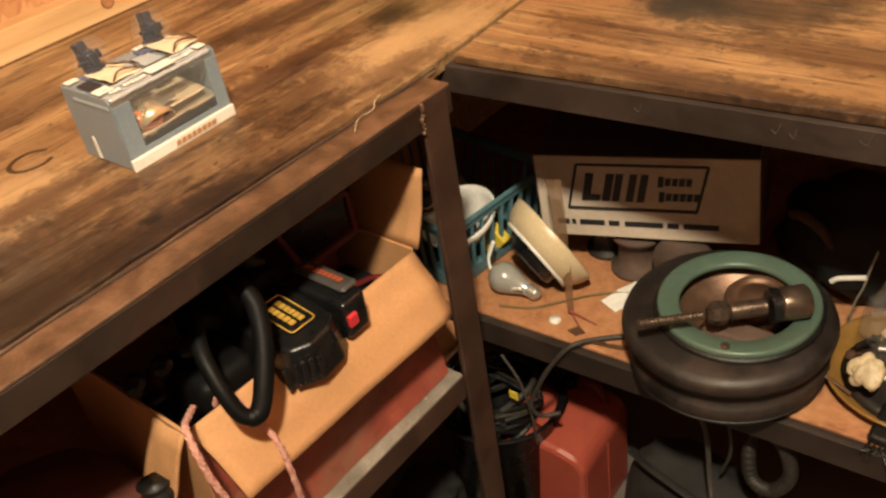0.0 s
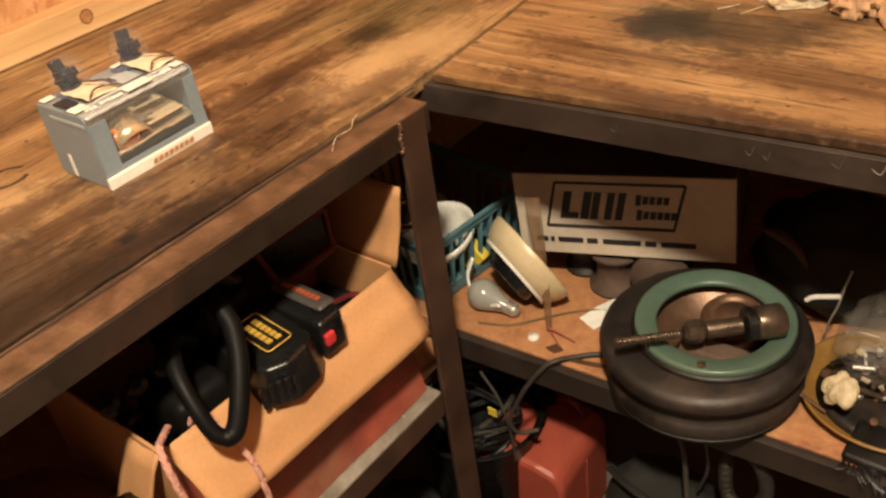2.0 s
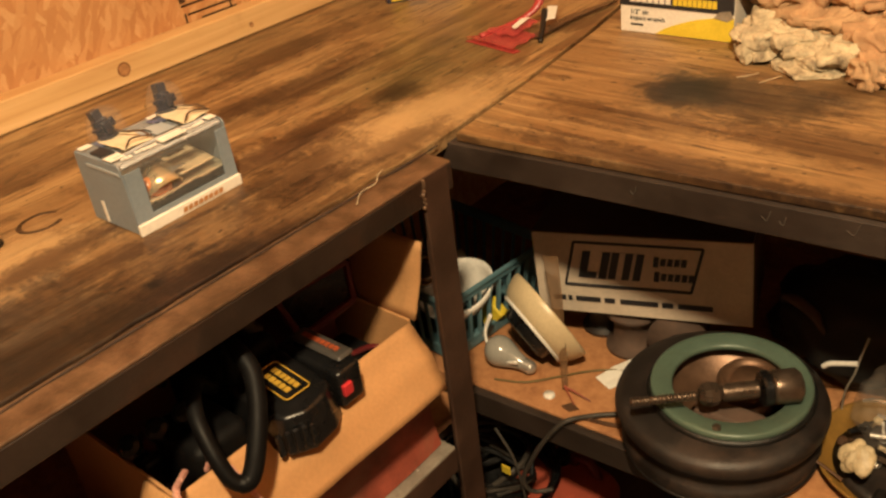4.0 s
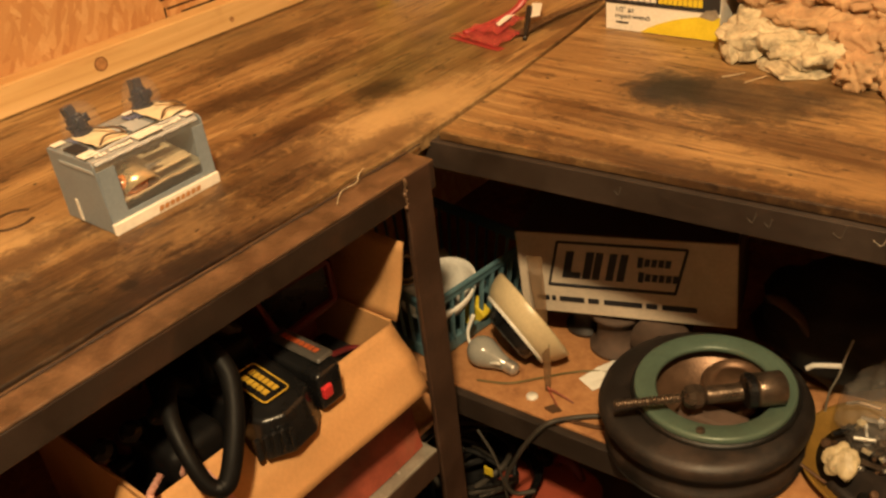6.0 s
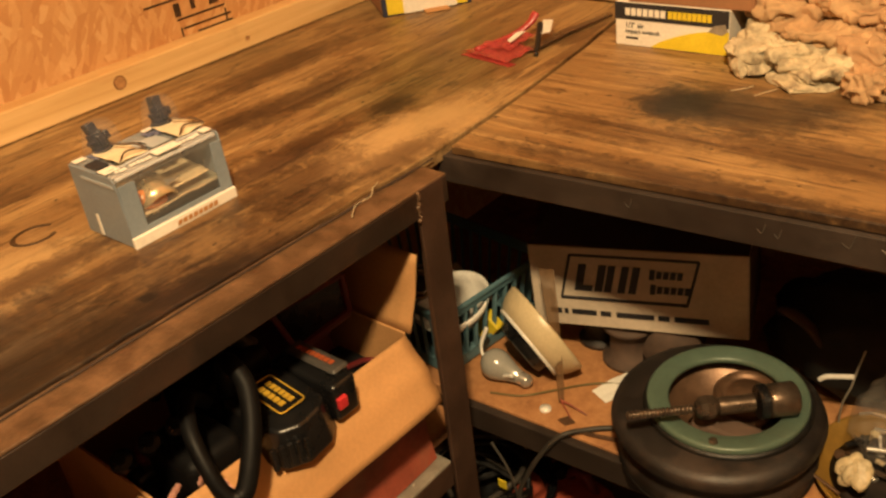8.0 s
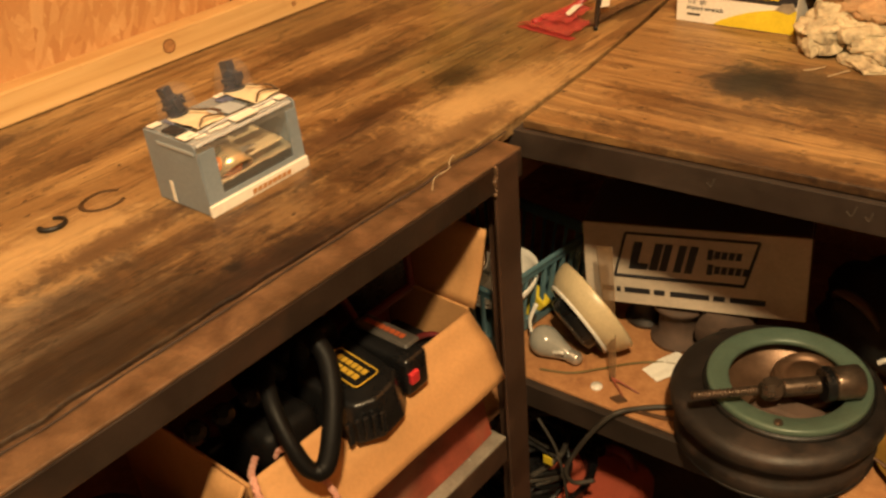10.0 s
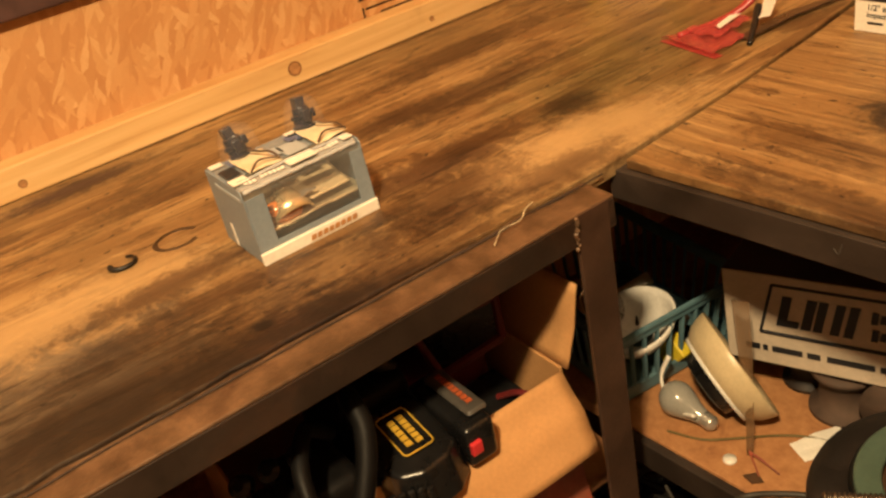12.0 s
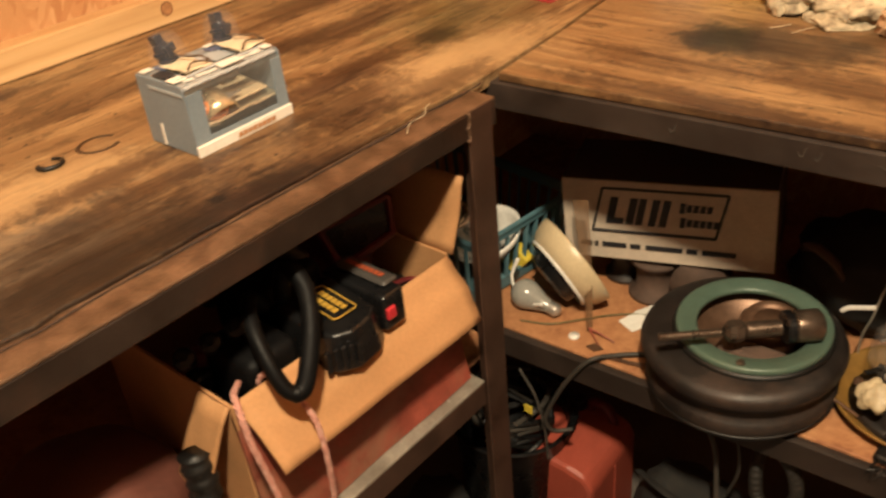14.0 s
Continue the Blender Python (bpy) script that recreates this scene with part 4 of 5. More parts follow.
rag("pale striped rag pushed against the carton", [
    (-0.590, -0.515, 1.308, 1.40, 0.002, 0.022),
    (-0.596, -0.51, 1.318, 1.40, 0.020, 0.038),
    (-0.588, -0.53, 1.350, 1.42, 0.035, 0.050)], RAG_CREAM, 2.2, 0.9)
for k in range(2):
    tagged(part("frayed_thread", tube([(-0.53 + 0.03 * k, 1.285, BENCH + 0.002), (-0.535 + 0.028 * k, 1.272 - 0.003 * k, BENCH + 0.003), (-0.55 + 0.033 * k, 1.262 - 0.006 * (k % 2), BENCH + 0.001)], 0.0006, 5, 4), RAG_CREAM), "loose frayed thread beside the rags", "thread", "frayed threads")

# ---- cardboard box with the chainsaw ----
LS, RS = 0.503, 0.478  # tops of the lower shelves


def sheet(corners, thick, nu=10, nv=6, sag=0.0, ripple=0.0, seed=0.0):
    """A bent sheet between four corners (a-b along u, a-d along v)."""
    a, b, c, d = (Vector(q) for q in corners)
    nrm = (b - a).cross(d - a).normalized()
    bm = bmesh.new()
    sides = []
    for s in (0, 1):
        rows = []
        for j in range(nv + 1):
            row = []
            for i in range(nu + 1):
                u, v = i / nu, j / nv
                q = a * (1 - u) * (1 - v) + b * u * (1 - v) + c * u * v + d * (1 - u) * v
                q = q + nrm * (sag * math.sin(math.pi * v) * (0.6 + 0.4 * u) + ripple * noise.noise(Vector((u * 3 + seed, v * 3, seed))) + s * thick)
                row.append(bm.verts.new(q))
            rows.append(row)
        sides.append(rows)
    for s, rows in enumerate(sides):
        for j in range(nv):
            for i in range(nu):
                q = (rows[j][i], rows[j][i + 1], rows[j + 1][i + 1], rows[j + 1][i])
                bm.faces.new(q if s else q[::-1])
    rim = [(0, i) for i in range(nu)] + [(j, nu) for j in range(nv)] + [(nv, nu - i) for i in range(nu)] + [(nv - j, 0) for j in range(nv)]
    for (j, i), (j2, i2) in zip(rim, rim[1:] + rim[:1]):
        bm.faces.new((sides[0][j][i], sides[0][j2][i2], sides[1][j2][i2], sides[1][j][i]))
    bmesh.ops.recalc_face_normals(bm, faces=bm.faces)
    return bm


def carton():
    t = thing("cardboard_box", I, "open brown cardboard box with loose flaps on the lower shelf", "box")
    y0, y1, x0, x1, zt = 0.478, 0.846, -1.06, -0.786, 0.704
    part("front_panel", sheet([(x1 - 0.006, y0, zt - 0.014), (x1 - 0.006, y1, zt - 0.014), (-0.767, y1, LS - 0.007), (-0.765, y0, LS - 0.007)], 0.004, 12, 8, 0.004, 0.003, 6.0), RED_PRINT, t, "red-printed front panel, rubbed brown")
    part("back_panel", box((x0, y0, LS + 0.001), (x0 + 0.004, y1, zt), 0.001), CARD, t)
    part("end_panel", box((x0 + 0.0042, y0, LS + 0.001), (x1 - 0.0042, y0 + 0.004, zt), 0.001), CARD, t)
    part("end_panel", box((x0 + 0.0042, y1 - 0.004, LS + 0.001), (x1 - 0.0042, y1, zt), 0.001), CARD, t)
    part("floor_panel", box((x0 + 0.0042, y0 + 0.0042, LS + 0.001), (x1 - 0.0042, y1 - 0.0042, LS + 0.004)), CARD, t)
    part("front_flap", sheet([(x1 + 0.0005, y0 + 0.002, 0.713), (x1 + 0.0005, y1 - 0.006, 0.704), (-0.728, 0.833, 0.625), (-0.727, y0 + 0.008, 0.634)], 0.0035, 20, 10, -0.006, 0.005, 2.0), CARD, t, "creased front flap folded outwards", None, True)
    part("end_flap", sheet([(x1 + 0.002, y1 + 0.001, 0.702), (x0 + 0.03, y1 + 0.001, 0.704), (x0 + 0.03, y1 + 0.018, 0.812), (-0.771, y1 + 0.018, 0.815)], 0.0035, 10, 8, 0.005, 0.004, 5.0), CARD, t, "end flap standing upright", None, True)
    part("end_flap", sheet([(x1 - 0.006, y0 - 0.001, 0.704), (x1 - 0.060, y0 - 0.001, 0.702), (x1 - 0.098, y0 - 0.040, 0.565), (x1 - 0.035, y0 - 0.045, 0.565)], 0.0035, 10, 6, 0.004, 0.003, 8.0), CARD, t, "near end flap hanging down", None, True)


carton()


def tool_case():
    t = thing("tool_case", I, "dark red plastic tool frame with black inlay inside the cardboard box", "tool case")
    ul, ur, lr, ll = (-0.905, 0.728, 0.762), (-0.872, 0.826, 0.778), (-0.868, 0.824, 0.722), (-0.895, 0.748, 0.695)
    part("rim", tube([ul, ur], 0.0055, 8, 1), DARK_RED, t)
    part("rim", tube([ur, lr], 0.0055, 8, 1), DARK_RED, t)
    part("rim", tube([lr, ll], 0.0065, 8, 1), DARK_RED, t)
    part("rim", tube([ll, ul], 0.0055, 8, 1), DARK_RED, t)
    part("inlay", sheet([ul, ur, lr, ll], 0.003, 4, 4), BLACK_PLASTIC, t, "black ribbed inlay")
    part("body", box((-1.04, 0.70, LS + 0.005), (-0.91, 0.825, 0.69), 0.01), DARK_RED, t)
    part("body_block", box((-0.905, 0.75, LS + 0.005), (-0.80, 0.825, 0.655), 0.006), BLACK_PLASTIC, t)
    part("rod", tube([(-0.85, 0.79, 0.66), (-0.825, 0.805, 0.672), (-0.80, 0.815, 0.668)], 0.004, 8, 4), DARK_RED, t)


tool_case()


def chainsaw():
    t = thing("chainsaw", pose(0.013, -0.008, 0.012), "black battery chainsaw with a yellow badge and orange trim", "chainsaw")
    # housing: chamfered block, lower at the nose
    outline = [(-0.875, 0.612), (-0.86, 0.600), (-0.785, 0.598), (-0.760, 0.606), (-0.746, 0.632), (-0.750, 0.668), (-0.766, 0.690), (-0.868, 0.697)]
    bm = prism(outline, (1, 0, 0), (0, 1, 0), (0, 0, 1), (0, 0, 0.675), 0.052, 0.0)
    for v in bm.verts:
        if v.co.z > 0.7:
            c = Vector((-0.81, 0.645, v.co.z))
            v.co = c + (v.co - c) * 0.86
            v.co.z += 0.004 if v.co.x < -0.8 else -0.002
    bmesh.ops.bevel(bm, geom=bm.edges[:], offset=0.006, segments=3, affect="EDGES", profile=0.6)
    part("housing", bm, BLACK_PLASTIC, t, "", None, True)
    for k in range(5):
        part("vent_rib", box((-0.767 + 0.0042 * k, 0.594 + 0.0085 * k, 0.682), (-0.762 + 0.0042 * k, 0.601 + 0.0085 * k, 0.712), 0.0012), BLACK_PLASTIC, t)
    m = basis((-0.811, 0.648, 0.7315), (-0.998, 0.05, 0.055), (0.05, -1, 0.0))
    pts = []
    for cx, cy, a in ((0.027, 0.0125, 0), (-0.027, 0.0125, 90), (-0.027, -0.0125, 180), (0.027, -0.0125, 270)):
        pts += [(cx + 0.005 * math.cos(math.radians(a + q)), cy + 0.005 * math.sin(math.radians(a + q))) for q in (0, 30, 60, 90)]
    badge = part("badge", prism(pts, (1, 0, 0), (0, 1, 0), (0, 0, 1), (0, 0, 0), 0.0012), BLACK_PLASTIC, t, "black badge with yellow rim and blocks", m)
    amber = surface("amber_badge_print", (0.48, 0.30, 0.03), 0.5)
    part("badge_rim", tube([(x, y, 0.0014) for x, y in pts] + [(*pts[0], 0.0014)], 0.0009, 6, 1), amber, badge)
    for r, n0, w0 in ((0.0055, 5, 0.0072), (-0.006, 6, 0.0062)):
        for k in range(n0):
            bar("badge_block", Matrix.Translation(((k - (n0 - 1) / 2) * (w0 + 0.0018), r, 0.0011)), w0, 0.0075, amber, badge)
    # battery pack on top with its red latch
    batt = part("battery", box((-0.872, 0.690, 0.680), (-0.762, 0.727, 0.731), 0.006, 3), BLACK_PLASTIC, t, "black slide-on battery pack", None, True)
    part("battery_cap", box((-0.860, 0.706, 0.7312), (-0.775, 0.731, 0.7385), 0.004, 3), surface("grey_plastic", (0.055, 0.05, 0.045), 0.4), batt, "dark grey cap", None, True)
    for k in range(8):
        bar("cap_print", basis((-0.846 + 0.0078 * k, 0.7185, 0.7386), (-1, 0, 0), (0, -1, 0)), 0.006, 0.007, surface("red_brown_print", (0.34, 0.07, 0.02), 0.5) if k == 0 else bpy.data.materials["red_brown_print"], batt)
    part("latch", box((-0.7635, 0.692, 0.699), (-0.7570, 0.706, 0.715), 0.002), BRIGHT_RED, batt, "red release button")
    # grips
    part("front_handle", tube([(-0.85, 0.612, 0.745), (-0.826, 0.606, 0.796), (-0.803, 0.600, 0.810), (-0.78, 0.597, 0.796), (-0.760, 0.581, 0.770), (-0.743, 0.556, 0.738), (-0.737, 0.536, 0.716), (-0.745, 0.522, 0.722), (-0.765, 0.521, 0.750), (-0.795, 0.531, 0.778), (-0.83, 0.557, 0.785), (-0.85, 0.585, 0.75)], lambda k: 0.0105 if k < 0.6 else 0.0088, 14, 8), GRIP, t, "thick black loop handle", None, True)
    for k in range(3):
        part("knob", lathe([(0, 0), (0.013, 0), (0.014, 0.004), (0.012, 0.014), (0.006, 0.017), (0, 0.017)], 14), BLACK_PLASTIC, t, "", pose(-0.862 - 0.012 * k, 0.552 - 0.03 * k, 0.732 - 0.008 * k, 20, 35, 0))
    part("rear_body", box((-0.99, 0.60, 0.64), (-0.872, 0.70, 0.745), 0.016, 3), GRIP, t, "", None, True)
    part("motor_cover", box((-0.90, 0.52, 0.63), (-0.805, 0.594, 0.722), 0.014, 3), GRIP, t, "black motor cover", None, True)
    part("top_bar", tube([(-0.90, 0.69, 0.735), (-0.93, 0.66, 0.775), (-0.95, 0.61, 0.775), (-0.95, 0.57, 0.72)], 0.012, 12, 6), BLACK_RUBBER, t, "", None, True)
    part("bar_cover", box((-0.92, 0.50, 0.625), (-0.892, 0.60, 0.675), 0.006, 3), BLACK_PLASTIC, t, "black blade cover", None, True)


chainsaw()
part_red = thing("oil_bottle", pose(-0.905, 0.525, LS + 0.003), "small dark red plastic bottle in the cardboard box", "bottle")
part("bottle", lathe([(0, 0), (0.026, 0), (0.028, 0.01), (0.028, 0.13), (0.02, 0.155), (0.012, 0.165), (0, 0.165)], 20), DARK_RED, part_red, "", None, True)
part("cap", lathe([(0.012, 0.1655), (0.016, 0.166), (0.016, 0.195), (0, 0.196)], 16), DARK_RED, part_red, "", None, True)


def hang_rope():
    t = thing("rope", I, "pink and white braided rope looped over the box flap", "rope")
    part("strand", tube([(-0.80, 0.50, 0.72), (-0.775, 0.478, 0.735), (-0.752, 0.464, 0.75), (-0.738, 0.458, 0.738), (-0.732, 0.458, 0.70), (-0.728, 0.464, 0.655), (-0.724, 0.47, 0.60), (-0.727, 0.476, 0.53), (-0.735, 0.478, 0.45)], 0.0036, 8, 8, wobble=0.2), ROPE, t)
    part("strand", tube([(-0.80, 0.520, 0.700), (-0.785, 0.524, 0.722), (-0.765, 0.530, 0.722), (-0.742, 0.535, 0.700), (-0.727, 0.537, 0.680), (-0.7215, 0.538, 0.655), (-0.7205, 0.539, 0.61), (-0.725, 0.541, 0.56), (-0.732, 0.541, 0.50), (-0.736, 0.541, 0.44)], 0.0034, 8, 8, wobble=0.2), ROPE, t)


hang_rope()

tub = thing("bag", pose(-0.945, 0.36, LS), "dusty maroon rounded bag on the lower shelf", "bag")
bm = bmesh.new()
bmesh.ops.create_icosphere(bm, subdivisions=4, radius=1)
for v in bm.verts:
    k = 1 + 0.12 * noise.noise(v.co * 1.5)
    v.co = Vector((v.co.x * 0.13 * k, v.co.y * 0.10 * k, max(0.001, 0.055 + v.co.z * 0.06 * k)))
part("body", bm, surface("maroon_vinyl", (0.13, 0.045, 0.03), 0.55, 0, 0.3, 12, 200, 0.4), tub, "", None, True)
part("strap", tube([(0.085, -0.03, 0.10), (0.135, 0.0, 0.11), (0.15, 0.03, 0.075), (0.14, 0.05, 0.02)], 0.016, 10, 6, flat=0.6), BLACK_CLOTH, tub, "", None, True)
hs = thing("hose", pose(0, 0, 0), "short black ribbed hose beside the box", "hose")
part("pipe", tube([(-0.90, 0.30, LS + 0.022), (-0.85, 0.38, LS + 0.03), (-0.82, 0.43, LS + 0.075), (-0.83, 0.44, LS + 0.14)], lambda k: 0.018 + 0.002 * math.sin(k * 70), 14, 14), BLACK_RUBBER, hs, "", None, True)

# ---- right shelf ----


def printed_box():
    a, b = Vector((-0.784, 1.122, 0.553)), Vector((-0.482, 1.215, 0.572))
    up = Vector((-0.03, 0.0, 0.99))
    m = basis(a, b - a, up)
    L, H, D = (b - a).length, 0.140, 0.14
    t = thing("printed_carton", m, "white parts carton with black slanted logo, propped at a tilt", "box")
    part("carton", box((0, 0, -D), (L, H - 0.002, 0), 0.0015), surface("grubby_white_card", (0.60, 0.50, 0.39), 0.65, 0, 0.18, 9, 160, 0.5, (0.33, 0.23, 0.15)), t)
    # thin sheets on top and end carry the bench's shade as dark colour
    part("top_shade", box((0.001, H - 0.0018, -D), (L - 0.001, H, -0.001), 0.0004), surface("shaded_brown_card", (0.055, 0.033, 0.02), 0.85, 0, 0.3), t, "carton top darkened for the bench's shade")
    part("end_flap", box((L + 0.0002, 0.001, -D), (L + 0.0015, H - 0.002, -0.001), 0.0004), bpy.data.materials["shaded_brown_card"], t, "carton end darkened for the bench's shade")
    # logo: slanted frame with plain blocks, address bars below
    cx, cy = 0.148, 0.088
    w, h, s = 0.186, 0.074, 0.009
    cor = [(cx - w / 2 - s, cy - h / 2), (cx + w / 2 - s, cy - h / 2), (cx + w / 2 + s, cy + h / 2), (cx - w / 2 + s, cy + h / 2)]
    for (x0, y0), (x1, y1), th in ((cor[0], cor[1], 0.005), (cor[1], cor[2], 0.004), (cor[2], cor[3], 0.004), (cor[3], cor[0], 0.004)):
        part("logo_frame", tube([(x0, y0, 0.0006), (x1, y1, 0.0006)], th / 2, 6, 1, flat=1.0), INK, t)
    for k, (x0, w0) in enumerate(((0.078, 0.012), (0.088, 0.018), (0.108, 0.012), (0.122, 0.011), (0.142, 0.011), (0.158, 0.011))):
        hh = 0.046 if k != 1 else 0.010
        bar("logo_block", Matrix.Translation((x0 + (0 if k != 1 else -0.002), cy + (0 if k != 1 else -0.018), 0.0006)), w0, hh, INK, t, skew=0.005 if k != 1 else 0.001)
    for yy, n0 in ((0.094, 5), (0.069, 6)):
        for k in range(n0):
            bar("logo_block", Matrix.Translation((0.184 + k * 0.0098, yy + 0.006, 0.0006)), 0.0075, 0.017 if k == 0 else 0.012, INK, t, skew=0.001)
    for x0, x1 in ((0.026, 0.044), (0.048, 0.054), (0.060, 0.098), (0.104, 0.120), (0.128, 0.184), (0.190, 0.206), (0.213, 0.262)):
        bar("address_bar", Matrix.Translation(((x0 + x1) / 2, 0.026, 0.0006)), x1 - x0, 0.0085, INK, t)


printed_box()


def spool(place_m, r, h, material, label):
    t = thing("spool", place_m, label, "spool", "small rolls")
    part("drum", lathe([(0, 0), (r, 0), (r, h * 0.1), (r * 0.72, h * 0.14), (r * 0.72, h * 0.86), (r, h * 0.9), (r, h), (r * 0.35, h), (r * 0.3, h * 0.94), (0, h * 0.94)], 28), material, t, "", None, True)
    part("core", lathe([(0, 0), (r * 0.25, 0), (r * 0.25, h * 0.965), (0, h * 0.97)], 16), BLACK_PLASTIC, t)


spool(pose(-0.665, 1.20, RS), 0.042, 0.072, TAN, "dusty tan roll standing under the carton")
spool(basis((-0.585, 1.19, RS + 0.046), (0, 0, 1), (1, 0.4, 0)), 0.045, 0.05, TAN, "dusty brown roll lying on edge")
spool(pose(-0.73, 1.22, RS), 0.034, 0.062, RUBBER_DUSTY, "dark dusty roll on the shelf")


def basket():
    t = thing("plastic_basket", pose(-1.0, 1.130, RS, 0, 0, -6), "blue-green slotted plastic basket full of odds and ends", "basket")
    X, Y, H = 0.145, 0.118, 0.125

    def loop(k, z):
        return [(-X * k, -Y * k, z), (X * k, -Y * k, z), (X * k, Y * k, z), (-X * k, Y * k, z)]

    part("base", box((-X * 0.9, -Y * 0.9, 0.0), (X * 0.9, Y * 0.9, 0.004), 0.002), BLUE_PLASTIC, t)
    for name, z, k, hh in (("top_rim", H, 1.0, 0.014), ("lower_band", 0.004, 0.9, 0.022)):
        bm = bmesh.new()
        for sx, sy in ((1, 0), (-1, 0), (0, 1), (0, -1)):
            if sx:
                box((sx * X * k - 0.003, -Y * k, z - (hh if name == "top_rim" else 0)), (sx * X * k + 0.003, Y * k, z + (0 if name == "top_rim" else hh)), 0.002, bm=bm)
            else:
                box((-X * k, sy * Y * k - 0.003, z - (hh if name == "top_rim" else 0)), (X * k, sy * Y * k + 0.003, z + (0 if name == "top_rim" else hh)), 0.002, bm=bm)
        part(name, bm, BLUE_PLASTIC, t)
    part("lip", tube([(*q[:2], H) for q in loop(1.015, H)] + [loop(1.015, H)[0]], 0.0055, 8, 1), BLUE_PLASTIC, t)
    zlo, zhi = 0.026, H - 0.014
    for n0, axis in ((13, "x"), (11, "y")):
        for s in (-1, 1):
            for i in range(n0):
                u = (i / (n0 - 1) * 2 - 1) * 0.985
                if axis == "x":
                    a, b = (u * X * 0.91, s * Y * 0.91, zlo), (u * X * 0.99, s * Y * 0.99, zhi)
                else:
                    a, b = (s * X * 0.91, u * Y * 0.91, zlo), (s * X * 0.99, u * Y * 0.99, zhi)
                part("slat", tube([a, b], 0.0052, 6, 1, flat=0.5), BLUE_PLASTIC, t)
    # what lies in it
    b = thing("bowl", basis((-0.918, 1.080, RS + 0.084), (1, 0.1, 0.12), (-0.1, 1, 0.30)), "white enamel bowl with dark hole in the basket", "bowl")
    part("shell", lathe([(0.02, -0.03), (0.045, -0.022), (0.062, 0.0), (0.066, 0.012), (0.063, 0.013), (0.058, 0.0), (0.04, -0.018), (0.02, -0.025)], 32, closed=True), WHITE_GLOSS, b, "", None, True)
    c = thing("metal_fitting", pose(-0.985, 1.085, RS + 0.070, 35, 25, 10), "chrome fitting with round holes among the basket's things", "fitting")
    part("tube", lathe([(0.012, 0), (0.03, 0.005), (0.034, 0.03), (0.02, 0.055), (0.022, 0.09), (0.016, 0.095), (0.0, 0.095)], 24), CHROME, c, "", None, True)
    part("cap", lathe([(0, 0.0955), (0.014, 0.0955), (0.014, 0.099), (0, 0.0995)], 16), BLACK_PLASTIC, c)
    part("ring", lathe([(0.019, 0.093), (0.026, 0.093), (0.028, 0.097), (0.026, 0.101), (0.019, 0.101)], 28, closed=True), CHROME, c, "bright round collar", None, True)
    d = thing("jar", pose(-0.98, 1.02 + 0.045, RS + 0.004), "clear glass jar with steel lid in the basket", "jar")
    part("glass", lathe([(0.0, 0), (0.03, 0), (0.032, 0.01), (0.032, 0.10), (0.025, 0.115)], 20), CLEAR, d, "", None, True)
    part("lid", lathe([(0.027, 0.1155), (0.028, 0.13), (0, 0.131)], 20), BRIGHT_STEEL, d)
    for k in range(5):
        q = thing("loose_part", pose(-0.90 - 0.04 * k, 1.12 + 0.03 * math.sin(k * 2.0), RS + 0.012 + 0.012 * (k % 2), 15 * k, 40, 33 * k), "small loose hardware piece in the basket", "hardware", "basket hardware")
        part("body", box((-0.018, -0.01, 0), (0.018, 0.01, 0.05 + 0.01 * k), 0.003), (YELLOW, IRON, BLACK_PLASTIC, GREY_STEEL, CREAM)[k], q)


basket()


def dish():
    z = Vector((0.42, 0.78, 0.46)).normalized()
    x = Vector((0, 0, 1)).cross(z).normalized()
    m = Matrix.Translation((-0.775, 1.088, 0.540)) @ Matrix((x, z.cross(x), z)).transposed().to_4x4() @ Matrix.Scale(0.90, 4)
    t = thing("light_fixture_dish", m, "cream enamel light-fixture dish lying tilted on the shelf", "light fixture")
    part("band", lathe([(0.062, -0.004), (0.069, -0.003), (0.077, 0.004), (0.084, 0.014), (0.0885, 0.026), (0.0905, 0.037), (0.0895, 0.0395), (0.0855, 0.030), (0.080, 0.017), (0.073, 0.008), (0.062, 0.003)], 48, closed=True), CREAM, t, "wide cream band", None, True)
    part("trim_ring", lathe([(0.0655, -0.0065), (0.0715, -0.0065), (0.0735, -0.001), (0.069, -0.0032)], 48, closed=True), WHITE_GLOSS, t, "white edge ring", None, True)
    part("back_plate", lathe([(0, -0.004), (0.05, -0.004), (0.0705, -0.001), (0.0705, 0.004), (0.045, 0.002), (0, 0.002)], 40), BLACK_PLASTIC, t, "dark back plate", None, True)
    part("pedestal", lathe([(0.052, -0.0045), (0.050, -0.022), (0.038, -0.026), (0, -0.026)], 32), BLACK_PLASTIC, t, "dark base under the dish", None, True)
    hm = m.inverted()
    part("handle", tube([hm @ Vector(q) for q in ((-0.842, 1.068, 0.553), (-0.846, 1.055, 0.525), (-0.83, 1.045, 0.503), (-0.80, 1.038, 0.497), (-0.772, 1.035, 0.508))], 0.0042, 8, 6, flat=0.7), WHITE_GLOSS, t, "white wire handle", None, True)

dish()


